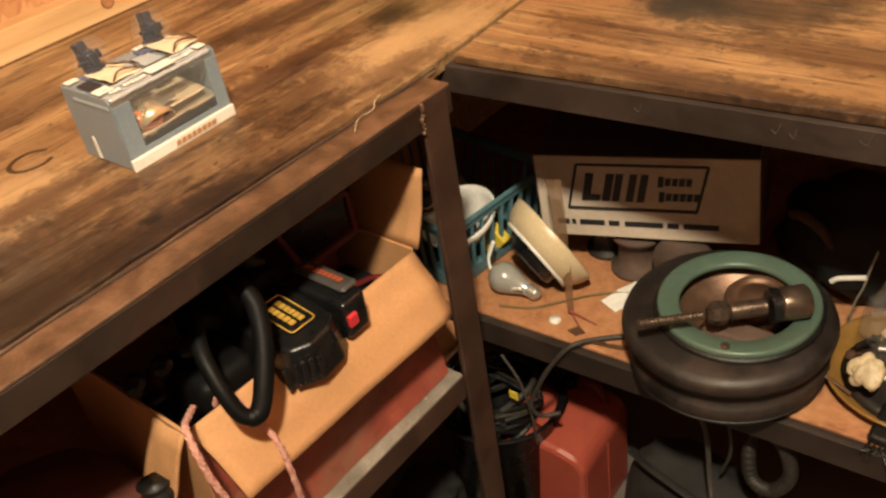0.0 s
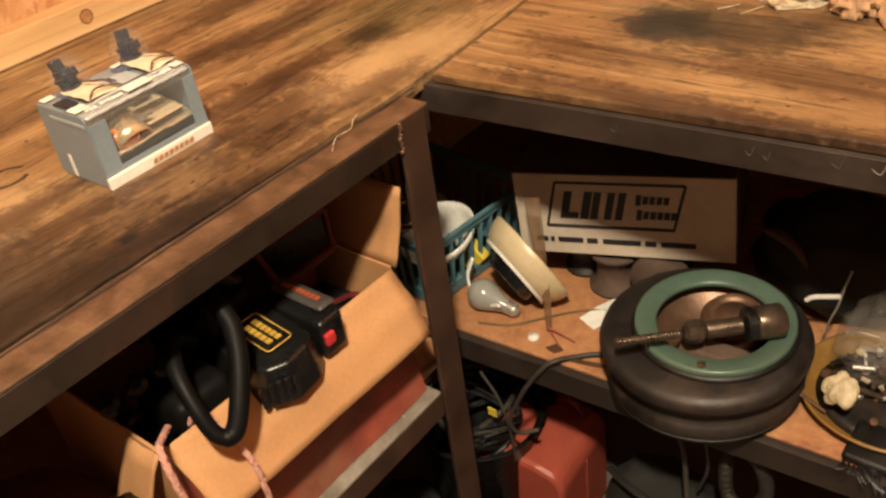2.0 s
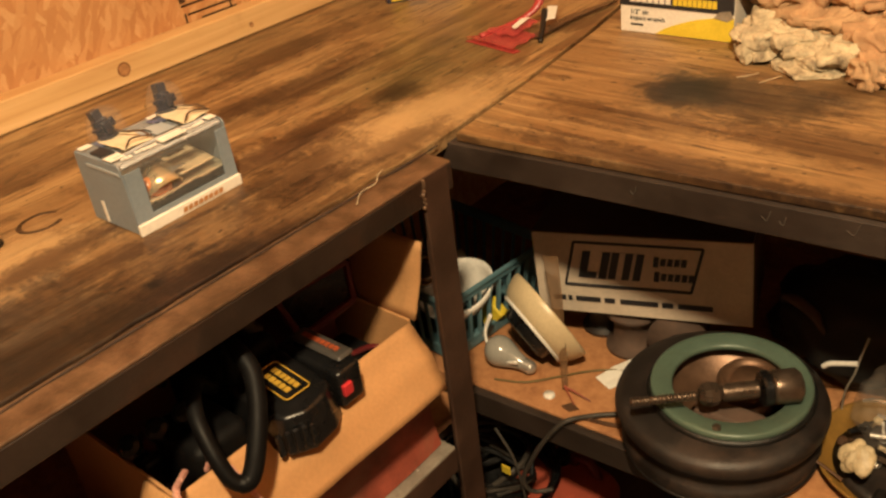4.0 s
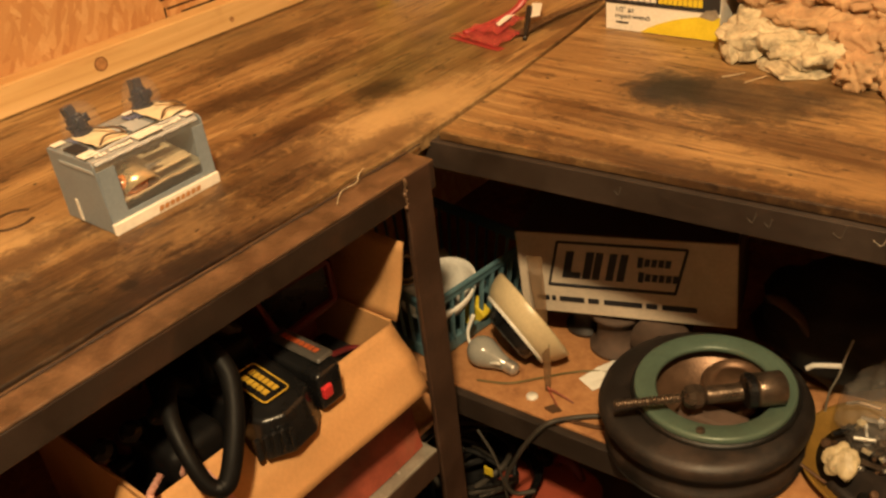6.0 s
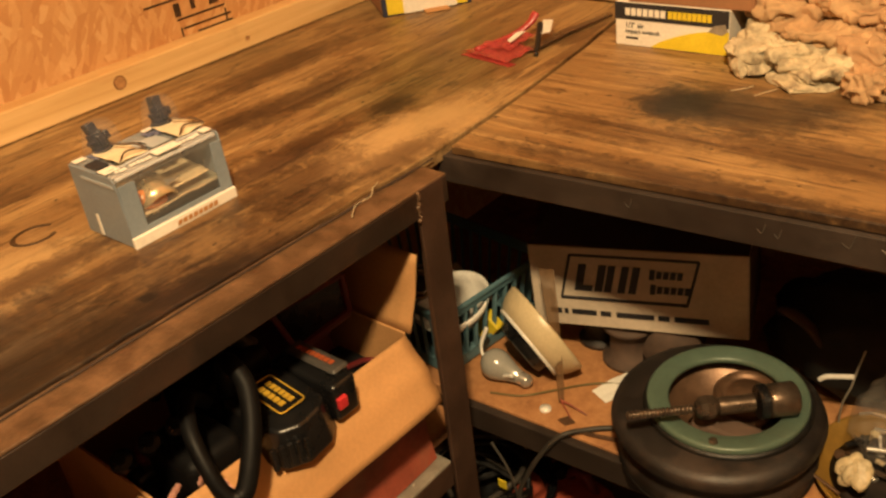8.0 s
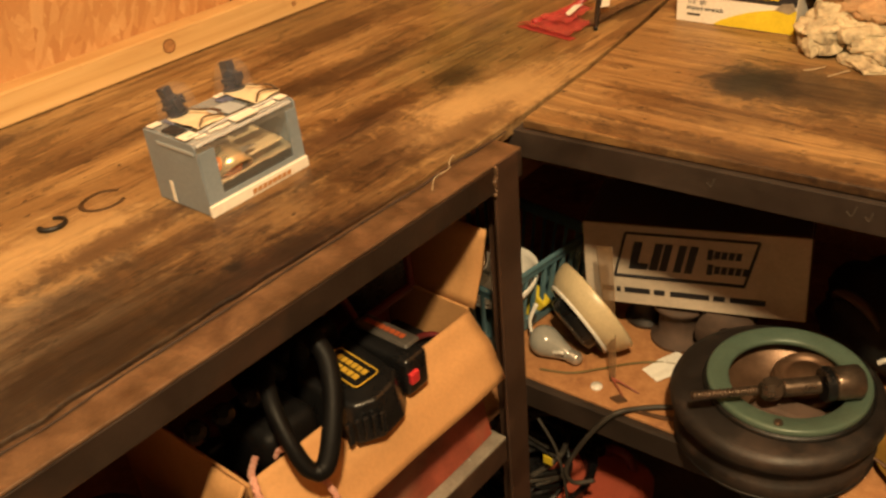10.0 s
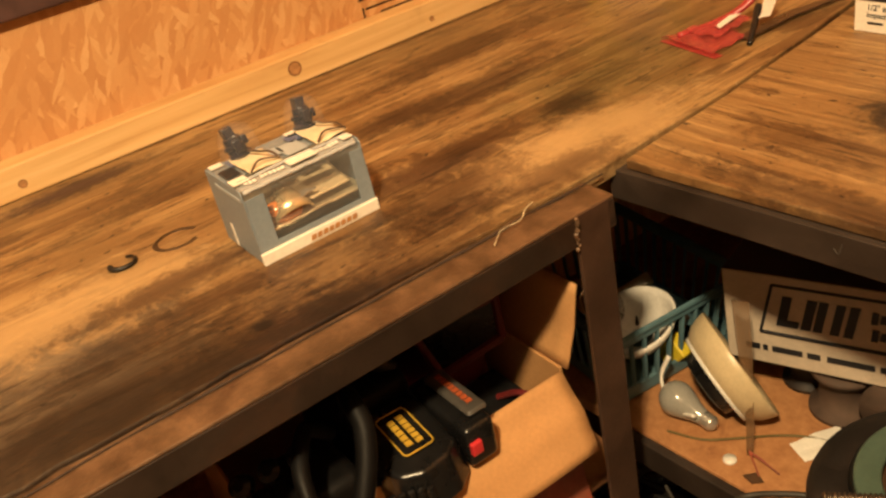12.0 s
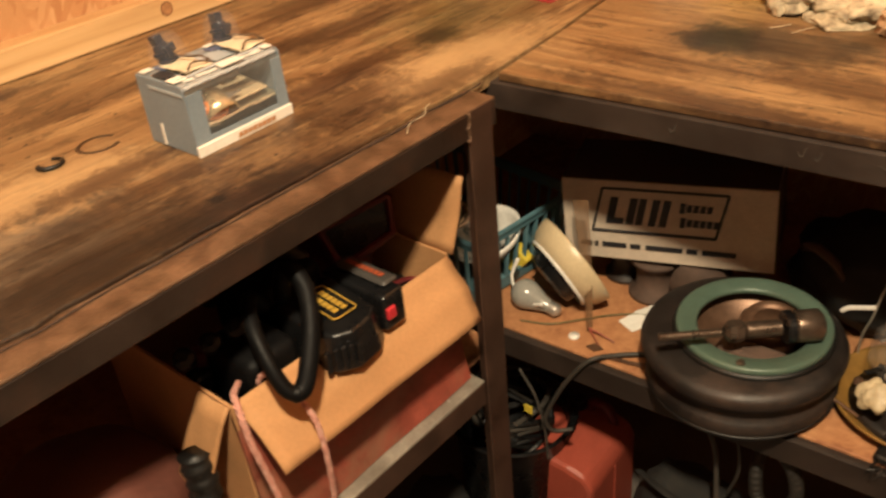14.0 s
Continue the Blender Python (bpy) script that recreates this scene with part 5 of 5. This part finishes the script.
def light_bulb():
    g, e = Vector((-0.815, 1.050, RS + 0.0255)), Vector((-0.750, 1.053, RS + 0.0115))
    m = basis(g, (0, 0, 1), (0, 1, 0))
    z = (e - g).normalized()
    x = Vector((0, 0, 1)).cross(z).normalized()
    m = Matrix.Translation(g) @ Matrix((x, z.cross(x), z)).transposed().to_4x4() @ Matrix.Scale(0.82, 4)
    t = thing("light_bulb", m, "frosted white light bulb lying on the shelf", "light bulb")
    prof = [(0, -0.0305)] + [(0.0305 * math.sin(a), -0.0305 * math.cos(a)) for a in (0.3, 0.6, 0.9, 1.2, 1.5, 1.8, 2.05)] + [(0.0225, 0.026), (0.0175, 0.037), (0.0145, 0.048), (0.0132, 0.054)]
    part("globe", lathe(prof, 32), FROST, t, "", None, True)
    scr = [(0.0133, 0.052)] + [(0.0128 + 0.0009 * (k % 2), 0.054 + 0.0022 * k) for k in range(9)] + [(0.009, 0.077), (0.005, 0.0795), (0, 0.08)]
    part("screw_base", lathe(scr, 24), BRIGHT_STEEL, t, "bright metal screw base", None, True)


light_bulb()

tagged(part("paper_scrap", sheet([(-0.672, 1.098, RS + 0.001), (-0.640, 1.085, RS + 0.001), (-0.60, 1.145, RS + 0.006), (-0.648, 1.165, RS + 0.002)], 0.0005, 8, 6, 0.003, 0.002, 1.0), PAPER), "torn white paper scrap on the shelf", "paper")
tagged(part("bottle_cap", lathe([(0, 0), (0.0085, 0), (0.009, 0.001), (0.0085, 0.004), (0, 0.0045)], 18, m=Matrix.Translation((-0.708, 1.026, RS + 0.0003))), WHITE_GLOSS, None, "", None, True), "small round white cap on the shelf", "cap")
tp = thing("tape_strip", I, "strip of brown packing tape hanging from the carton to the shelf", "tape")
part("strip", sheet([(-0.748, 1.085, 0.682), (-0.720, 1.083, 0.69), (-0.688, 1.046, RS + 0.002), (-0.70, 1.049, RS + 0.002)], 0.0006, 5, 14, 0.004, 0.006, 3.0), TAPE, tp, "", None, True)
for k, (dx, dy) in enumerate(((0.03, -0.02), (0.02, 0.005), (-0.012, 0.02), (0.045, 0.0))):
    part("fibre", tube([(-0.694, 1.047, RS + 0.01), (-0.694 + dx * 0.6, 1.047 + dy * 0.6, RS + 0.006), (-0.694 + dx, 1.047 + dy, RS + 0.0015)], 0.0012, 5, 5), RED_PRINT, tp)
tagged(part("rust_flake", prism([(-0.68, 1.016), (-0.664, 1.012), (-0.655, 1.024), (-0.67, 1.032)], (1, 0, 0), (0, 1, 0), (0, 0, 1), (0, 0, RS + 0.0004), 0.002), BRASS), "flat rusty flake on the shelf", "scrap")
tagged(part("thin_wire", tube([(-0.80, 1.012, RS + 0.002), (-0.755, 1.03, RS + 0.003), (-0.72, 1.065, RS + 0.004), (-0.69, 1.10, RS + 0.003), (-0.655, 1.125, RS + 0.004), (-0.60, 1.14, RS + 0.006)], 0.0016, 6, 6), surface("olive_wire", (0.13, 0.10, 0.03), 0.5)), "thin olive wire curling over the shelf", "wire")
cable = thing("power_cord", I, "grey power cord hanging over the shelf edge", "cord")
part("cord", tube([(-0.56, 1.06, RS + 0.006), (-0.60, 1.04, RS + 0.006), (-0.63, 1.015, RS + 0.007), (-0.655, 0.985, RS + 0.006), (-0.685, 0.975, 0.44), (-0.712, 0.975, 0.385), (-0.73, 0.975, 0.335), (-0.722, 0.985, 0.305), (-0.70, 1.01, 0.30)], 0.0038, 8, 8), CORD, cable, "", None, True)
part("cord", tube([(-0.57, 1.03, RS + 0.004), (-0.60, 1.018, RS + 0.004), (-0.64, 1.01, RS + 0.003)], 0.003, 8, 6), BRASS, cable, "thin brown lead")


def wheel():
    c = (-0.453, 1.083, RS)
    t = thing("pulley_wheel", pose(*c, 2, -1, 0), "heavy black rubber-rimmed wheel with green steel ring", "wheel")
    part("tyre", lathe([(0.090, 0.002), (0.112, 0.0), (0.123, 0.006), (0.1285, 0.018), (0.1285, 0.028), (0.125, 0.036), (0.1205, 0.040), (0.120, 0.048), (0.122, 0.055), (0.128, 0.061), (0.134, 0.068), (0.1365, 0.077), (0.133, 0.086), (0.124, 0.0905), (0.112, 0.0915), (0.106, 0.092), (0.090, 0.092)], 72), RUBBER_DUSTY, t, "dusty black double-ridged tyre", pose(-0.010, -0.009, 0), True)
    part("groove", lathe([(0.1245, 0.0135), (0.1296, 0.0150), (0.1296, 0.0170), (0.1245, 0.0185)], 72, closed=True), BLACK_RUBBER, t, "dark moulding line", pose(-0.010, -0.009, 0), True)
    part("hub_disc", lathe([(0, 0.05), (0.06, 0.05), (0.085, 0.058), (0.098, 0.075), (0.101, 0.09), (0.097, 0.09), (0.088, 0.07), (0.0, 0.045)], 48), BRASS, t, "rusty brown hub disc", None, True)
    part("black_lip", lathe([(0.094, 0.086), (0.104, 0.089), (0.107, 0.094), (0.103, 0.098), (0.094, 0.098)], 64), BLACK_RUBBER, t, "", None, True)
    part("green_ring", lathe([(0.0745, 0.096), (0.0735, 0.101), (0.076, 0.1045), (0.093, 0.1050), (0.0985, 0.1068), (0.1015, 0.1055), (0.1025, 0.100), (0.100, 0.094), (0.079, 0.094)], 64, closed=True), GREEN_PAINT, t, "green painted steel ring", None, True)
    part("ring_bolt", lathe([(0, 0), (0.006, 0), (0.006, 0.004), (0.004, 0.006), (0, 0.006)], 6), IRON, t, "", pose(0.022, -0.088, 0.1045))
    part("chip", lathe([(0, 0), (0.006, 0), (0.004, 0.002), (0, 0.002)], 7), CREAM, t, "", pose(-0.127, 0.010, 0.083, 0, -35, 0))
    part("hub_boss", lathe([(0.0, 0.05), (0.045, 0.05), (0.043, 0.085), (0.036, 0.094), (0.034, 0.085), (0.025, 0.083), (0.023, 0.09), (0, 0.091)], 36), BRASS, t, "turned brown steel boss", pose(0.012, 0.036, 0), True)
    part("spindle_block", box((-0.03, -0.055, 0.048), (0.06, -0.02, 0.09), 0.006), TAN, t)


wheel()


def hitch_bolt():
    a, e = Vector((-0.530, 0.953, RS + 0.127)), Vector((-0.383, 1.082, RS + 0.128))
    z = (e - a).normalized()
    x = Vector((0, 0, 1)).cross(z).normalized()
    m = Matrix.Translation(a) @ Matrix((x, z.cross(x), z)).transposed().to_4x4()
    t = thing("threaded_shaft", m, "worn steel threaded shaft with collar and nut lying across the wheel", "shaft")
    L = (e - a).length
    thr = [(0, 0), (0.004, 0)]
    for k in range(17):
        thr += [(0.0062, 0.002 + k * 0.0048), (0.0062, 0.0035 + k * 0.0048), (0.0044, 0.0045 + k * 0.0048), (0.0044, 0.006 + k * 0.0048)]
    part("thread", lathe(thr + [(0, 0.085)], 16), IRON, t, "long threaded end", None, True)
    part("nut", lathe([(0, 0.0855), (0.009, 0.0855), (0.0145, 0.091), (0.016, 0.099), (0.0145, 0.108), (0.009, 0.113), (0, 0.113)], 6), IRON, t, "rounded hexagon nut", None, False)
    th2 = [(0, 0.1135), (0.010, 0.1135)]
    for k in range(12):
        th2 += [(0.0118, 0.115 + k * 0.0038), (0.0100, 0.117 + k * 0.0038)]
    part("sleeve", lathe(th2 + [(0.0, 0.162)], 20), IRON, t, "", None, True)
    part("collar", lathe([(0, 0.1625), (0.021, 0.1625), (0.0225, 0.165), (0.0225, 0.172), (0.020, 0.174), (0, 0.174)], 28), BLACK_PLASTIC, t, "black collar", None, False)
    part("head", lathe([(0, 0.1745), (0.020, 0.1745), (0.0215, 0.178), (0.0215, L + 0.012), (0.017, L + 0.016), (0.0, L + 0.014)], 28), IRON, t, "bright machined head", None, True)


hitch_bolt()


def tray_and_bag():
    t = thing("parts_tray", pose(-0.245, 1.15, RS), "shallow yellow tray of small hardware with a plastic bag", "tray")
    part("pan", lathe([(0, 0.002), (0.085, 0.002), (0.108, 0.022), (0.112, 0.024), (0.112, 0.020), (0.088, 0.0), (0, 0.0)], 40), surface("yellow_tray", (0.25, 0.135, 0.025), 0.4, 0, 0.2, 15, 200, 0.3), t, "", None, True)
    part("grime", lathe([(0, 0.009), (0.07, 0.008), (0.092, 0.0045), (0.088, 0.004), (0, 0.004)], 32), RUBBER_DUSTY, t, "dark grime in the tray", None, True)
    rnd = random.Random(11)
    for k in range(34):
        a, r = rnd.uniform(0, 6.28), rnd.uniform(0, 0.075)
        m = pose(r * math.cos(a), r * math.sin(a), 0.010 + rnd.uniform(0, 0.02), rnd.uniform(0, 180), rnd.uniform(0, 180), rnd.uniform(0, 180))
        mat = rnd.choice([CREAM, BRIGHT_STEEL, IRON, BRASS, WHITE_GLOSS, BLACK_PLASTIC])
        q = thing("hardware_piece", Matrix.Translation((-0.245, 1.15, RS)) @ m, "small screw or fitting lying in the tray", "hardware", "tray hardware")
        part("shank", tube([(0, 0, -0.012), (0, 0, 0.014)], rnd.uniform(0.002, 0.004), 8, 2), mat, q)
        part("head", lathe([(0, 0.0142), (rnd.uniform(0.005, 0.009), 0.0142), (0.005, 0.019), (0, 0.0195)], 8), mat, q)
    k = thing("plastic_fitting", pose(-0.292, 1.088, RS + 0.05, 35, -20, 30), "dirty cream jagged plastic fitting on the tray", "fitting")
    bm = bmesh.new()
    bmesh.ops.create_icosphere(bm, subdivisions=4, radius=0.021)
    for v in bm.verts:
        q = v.co * 48
        v.co *= 0.80 + 0.75 * abs(noise.noise(q)) + 0.12 * abs(noise.noise(q * 2.3 + Vector((3, 1, 7))))
        v.co.z *= 0.6
    part("body", bm, STAINED, k)
    part("tab", box((-0.004, -0.026, -0.004), (0.004, -0.018, 0.006), 0.002), STAINED, k)
    p = thing("plastic_bag", pose(-0.275, 1.185, RS + 0.02), "crumpled clear plastic bag standing on the tray", "bag")
    bm = bmesh.new()
    bmesh.ops.create_icosphere(bm, subdivisions=4, radius=1)
    for v in bm.verts:
        k2 = 1 + 0.28 * abs(noise.noise(v.co * 2.2)) + 0.12 * noise.noise(v.co * 5)
        up = 0.5 + 0.5 * v.co.z
        v.co = Vector((v.co.x * 0.062 * k2 * (1.1 - 0.55 * up) + 0.015 * up, v.co.y * 0.065 * k2 * (1.1 - 0.5 * up), 0.06 + v.co.z * 0.062 * k2))
    part("film", bm, BAG, p, "", None, True)
    part("twist", tube([(-0.03, -0.055, 0.085), (-0.015, -0.058, 0.095), (0.01, -0.062, 0.10)], 0.002, 6, 5), BRIGHT_STEEL, p)
    sc = thing("cotter_pin", I, "thin steel pin leaning from the tray", "pin")
    part("shank", tube([(-0.362, 1.082, RS + 0.03), (-0.335, 1.08, RS + 0.026), (-0.30, 1.07, RS + 0.022)], 0.0022, 6, 4), BRASS, sc)
    part("eye", lathe([(0, -0.003), (0.004, -0.002), (0.005, 0.001), (0, 0.004)], 10), GREY_STEEL, sc, "", pose(-0.363, 1.082, RS + 0.03))
    w = thing("white_wire", I, "white bent wire hook against black cloth", "wire")
    part("wire", tube([(-0.374, 1.19, 0.566), (-0.366, 1.19, 0.574), (-0.35, 1.19, 0.581), (-0.332, 1.19, 0.588)], 0.0036, 8, 5), WHITE_GLOSS, w)
    part("wire", tube([(-0.325, 1.195, 0.629), (-0.330, 1.192, 0.60), (-0.334, 1.19, 0.57), (-0.342, 1.19, 0.536), (-0.345, 1.20, 0.4785)], 0.0015, 6, 5), GREY_STEEL, w)
    z = thing("cloth_bag", pose(-0.36, 1.34, RS), "black nylon bag slumped at the back of the shelf", "bag")
    bm = bmesh.new()
    bmesh.ops.create_icosphere(bm, subdivisions=4, radius=1)
    for v in bm.verts:
        k2 = 1 + 0.2 * noise.noise(v.co * 2.0) + 0.08 * noise.noise(v.co * 6)
        v.co = Vector((v.co.x * 0.13 * k2, v.co.y * 0.11 * k2, max(0.001, 0.075 + v.co.z * 0.08 * k2)))
    part("body", bm, BLACK_CLOTH, z, "", None, True)
    part("handle", tube([(-0.10, -0.05, 0.10), (-0.085, -0.085, 0.135), (-0.05, -0.09, 0.12), (-0.03, -0.09, 0.09)], 0.014, 8, 6, flat=0.4), TAN, z, "grey webbing handle", None, True)
    y = thing("black_pad", pose(-0.235, 1.092, RS), "black brush-edged pad at the shelf's edge", "pad")
    part("pad", box((-0.03, -0.07, 0.0), (0.12, 0.0, 0.014), 0.006), BLACK_RUBBER, y, "", None, True)
    rnd = random.Random(3)
    bm = bmesh.new()
    for k in range(60):
        x0 = rnd.uniform(-0.03, 0.12)
        tube([(x0, -0.065, 0.008), (x0 + rnd.uniform(-0.01, 0.01), -0.078, 0.004), (x0 + rnd.uniform(-0.015, 0.015), -0.088, rnd.uniform(-0.012, 0.004))], 0.0009, 4, 2, bm=bm)
    tagged(part("bristles", bm, BLACK_RUBBER, y, "stiff black bristles"), kind="stuff")


tray_and_bag()
blk = thing("storage_case", pose(-0.15, 1.41, RS), "black plastic case at the back of the shelf", "case")
part("body", box((0, 0, 0), (0.4, 0.15, 0.2), 0.01, 3), BLACK_PLASTIC, blk)
part("latch", box((0.18, -0.008, 0.1), (0.22, -0.0005, 0.13), 0.002), BLACK_PLASTIC, blk)

# ---- under the right shelf ----


def fuel_can():
    t = thing("fuel_can", pose(-0.738, 1.085, 0.0, 0, 0, 4), "faded red plastic fuel can standing on the floor", "fuel can")
    bm = prism([(-0.092, 0), (0.072, 0), (0.072, 0.178), (0.058, 0.200), (0.020, 0.211), (-0.055, 0.217), (-0.082, 0.210), (-0.094, 0.190)], (1, 0, 0), (0, 0, 1), (0, 1, 0), (0, -0.085, 0.001), 0.17, 0.010)
    for v in bm.verts:
        v.co.z -= 0.9 * max(0.0, -v.co.y - 0.045) * max(0.0, v.co.z - 0.16)
    part("tank", bm, RED_PLASTIC, t)
    part("spout", lathe([(0.016, 0), (0.016, 0.008), (0.012, 0.01), (0.012, 0.018), (0, 0.018)], 20), BLACK_PLASTIC, t, "black spout cap", pose(-0.030, 0.058, 0.216))
    part("handle", tube([(0.040, 0.060, 0.200), (0.025, 0.060, 0.232), (-0.002, 0.062, 0.233), (-0.010, 0.064, 0.212)], 0.009, 10, 6), DARK_RED, t, "", None, True)
    part("seam", box((0.0721, -0.002, 0.02), (0.0745, 0.002, 0.17), 0.0008), RED_PLASTIC, t)


fuel_can()


def blob(name, m, size, material, seed, label, category, rough=0.18):
    t = thing(name, m, label, category)
    bm = bmesh.new()
    bmesh.ops.create_icosphere(bm, subdivisions=4, radius=1)
    for v in bm.verts:
        k = 1 + rough * noise.noise(v.co * 1.6 + Vector((seed, 0, 0))) + rough * 0.4 * noise.noise(v.co * 5 + Vector((0, seed, 0)))
        q = Vector([math.copysign(abs(c) ** 0.75, c) for c in v.co]) * k
        v.co = Vector((q.x * size[0], q.y * size[1], max(0.0, size[2] * (1 + q.z))))
    part("body", bm, material, t, "", None, True)
    return t


tb = blob("tool_bag", pose(-0.49, 1.06, 0.0, 0, 0, -15), (0.125, 0.075, 0.125), BLACK_CLOTH, 2.0, "black nylon tool bag on the floor", "bag", 0.12)
part("pocket", box((-0.04, -0.088, 0.10), (0.05, -0.066, 0.205), 0.01, 3), BLACK_CLOTH, tb, "flat outer pocket")
part("strap", tube([(-0.10, -0.04, 0.235), (-0.04, -0.06, 0.262), (0.05, -0.055, 0.258), (0.10, -0.04, 0.22)], 0.008, 8, 6, flat=0.4), BLACK_CLOTH, tb)
hg = thing("ribbed_hose", I, "grey corrugated hose bent under the shelf", "hose")
part("hose", tube([(-0.405, 1.055, 0.4575), (-0.388, 1.035, 0.43), (-0.358, 1.03, 0.402), (-0.347, 1.03, 0.352), (-0.368, 1.03, 0.310), (-0.398, 1.032, 0.314), (-0.412, 1.05, 0.36), (-0.415, 1.09, 0.41), (-0.42, 1.12, 0.4575)], lambda k: 0.010 + 0.0005 * math.sin(k * 300), 12, 24), HOSE, hg, "", None, True)
cd = thing("hanging_cord", I, "thin dark cord hanging under the shelf", "cord")
part("cord", tube([(-0.50, 1.02, 0.455), (-0.47, 1.03, 0.38), (-0.455, 1.02, 0.30), (-0.44, 1.0, 0.26)], 0.004, 8, 6), CORD, cd)
part("cord", tube([(-0.44, 1.02, 0.455), (-0.43, 1.03, 0.36), (-0.445, 1.04, 0.29)], 0.0025, 8, 6), CORD, cd)
bk = thing("black_tub", pose(-0.84, 1.03, 0.0), "black plastic tub holding cables on the floor", "tub")
part("shell", lathe([(0, 0.004), (0.09, 0.0), (0.105, 0.24), (0.112, 0.25), (0.106, 0.252), (0.098, 0.24), (0.084, 0.01), (0, 0.01)], 40), BLACK_PLASTIC, bk, "", None, True)
part("rim_wire", tube(arc(0, 0, 0.114, 0, 360, 0.254), 0.003, 6, 3), BLACK_PLASTIC, bk)
cb = thing("cable_bundle", I, "tangle of black and grey cables in the tub", "cables")
rnd = random.Random(8)
for k in range(8):
    a = rnd.uniform(0, 6.28)
    part("cable", tube([(-0.84 + 0.07 * math.cos(a + j * 1.1), 1.03 + 0.07 * math.sin(a + j * 1.1), 0.2 + 0.018 * k * 0.6 + 0.03 * math.sin(j * 1.7 + k)) for j in range(6)], rnd.choice([0.004, 0.005, 0.006]), 8, 6), rnd.choice([BLACK_RUBBER, CORD, BLACK_PLASTIC]), cb)
part("tag", box((-0.772, 0.975, 0.328), (-0.756, 0.977, 0.344), 0.0005), YELLOW, cb, "small yellow tag")
part("white_lead", tube([(-0.79, 0.99, 0.40), (-0.755, 0.985, 0.36), (-0.735, 0.98, 0.30), (-0.73, 0.98, 0.24)], 0.0022, 8, 6), CORD, cb)
for k, (x, y, s, mt) in enumerate(((-0.80, 0.80, 0.06, BLACK_CLOTH), (-0.72, 0.92, 0.05, RUBBER_DUSTY), (-0.93, 0.90, 0.07, BLACK_CLOTH), (-0.90, 0.72, 0.06, RUBBER_DUSTY), (-0.86, 0.80, 0.05, TAN))):
    blob("floor_bundle", pose(x, y, 0.0, 0, 0, 40 * k), (s, s * 0.8, s * 0.7), mt, k * 3.3, "dusty dark bundle lying on the floor", "bundle", 0.3)
st = thing("wood_offcut", pose(-0.70, 0.90, 0.0, 0, 0, 25), "short grey wood offcut on the floor", "wood")
part("board", box((0, 0, 0.0), (0.16, 0.06, 0.03), 0.003), surface("weathered_wood", (0.22, 0.17, 0.11), 0.8), st)
for k, (x, y) in enumerate(((-0.774, 0.686), (-0.772, 0.694), (-0.767, 0.721), (-0.764, 0.691), (-0.763, 0.79))):
    tagged(part("metal_chip", lathe([(0, 0), (0.0026, 0.0), (0.002, 0.0015), (0, 0.002)], 6, m=Matrix.Translation((x, y, 0.4942))), BRIGHT_STEEL), "bright metal chip on the shelf rail", "chip", "metal chips")

# ---- the lamp on the ceiling ----
cl = thing("ceiling_lamp", pose(0.05, -0.03, HT), "bare bulb in a white ceiling socket", "ceiling lamp")
part("socket", lathe([(0, 0), (0.05, 0), (0.05, -0.02), (0.025, -0.035), (0.022, -0.06), (0, -0.06)], 24), WHITE_GLOSS, cl)
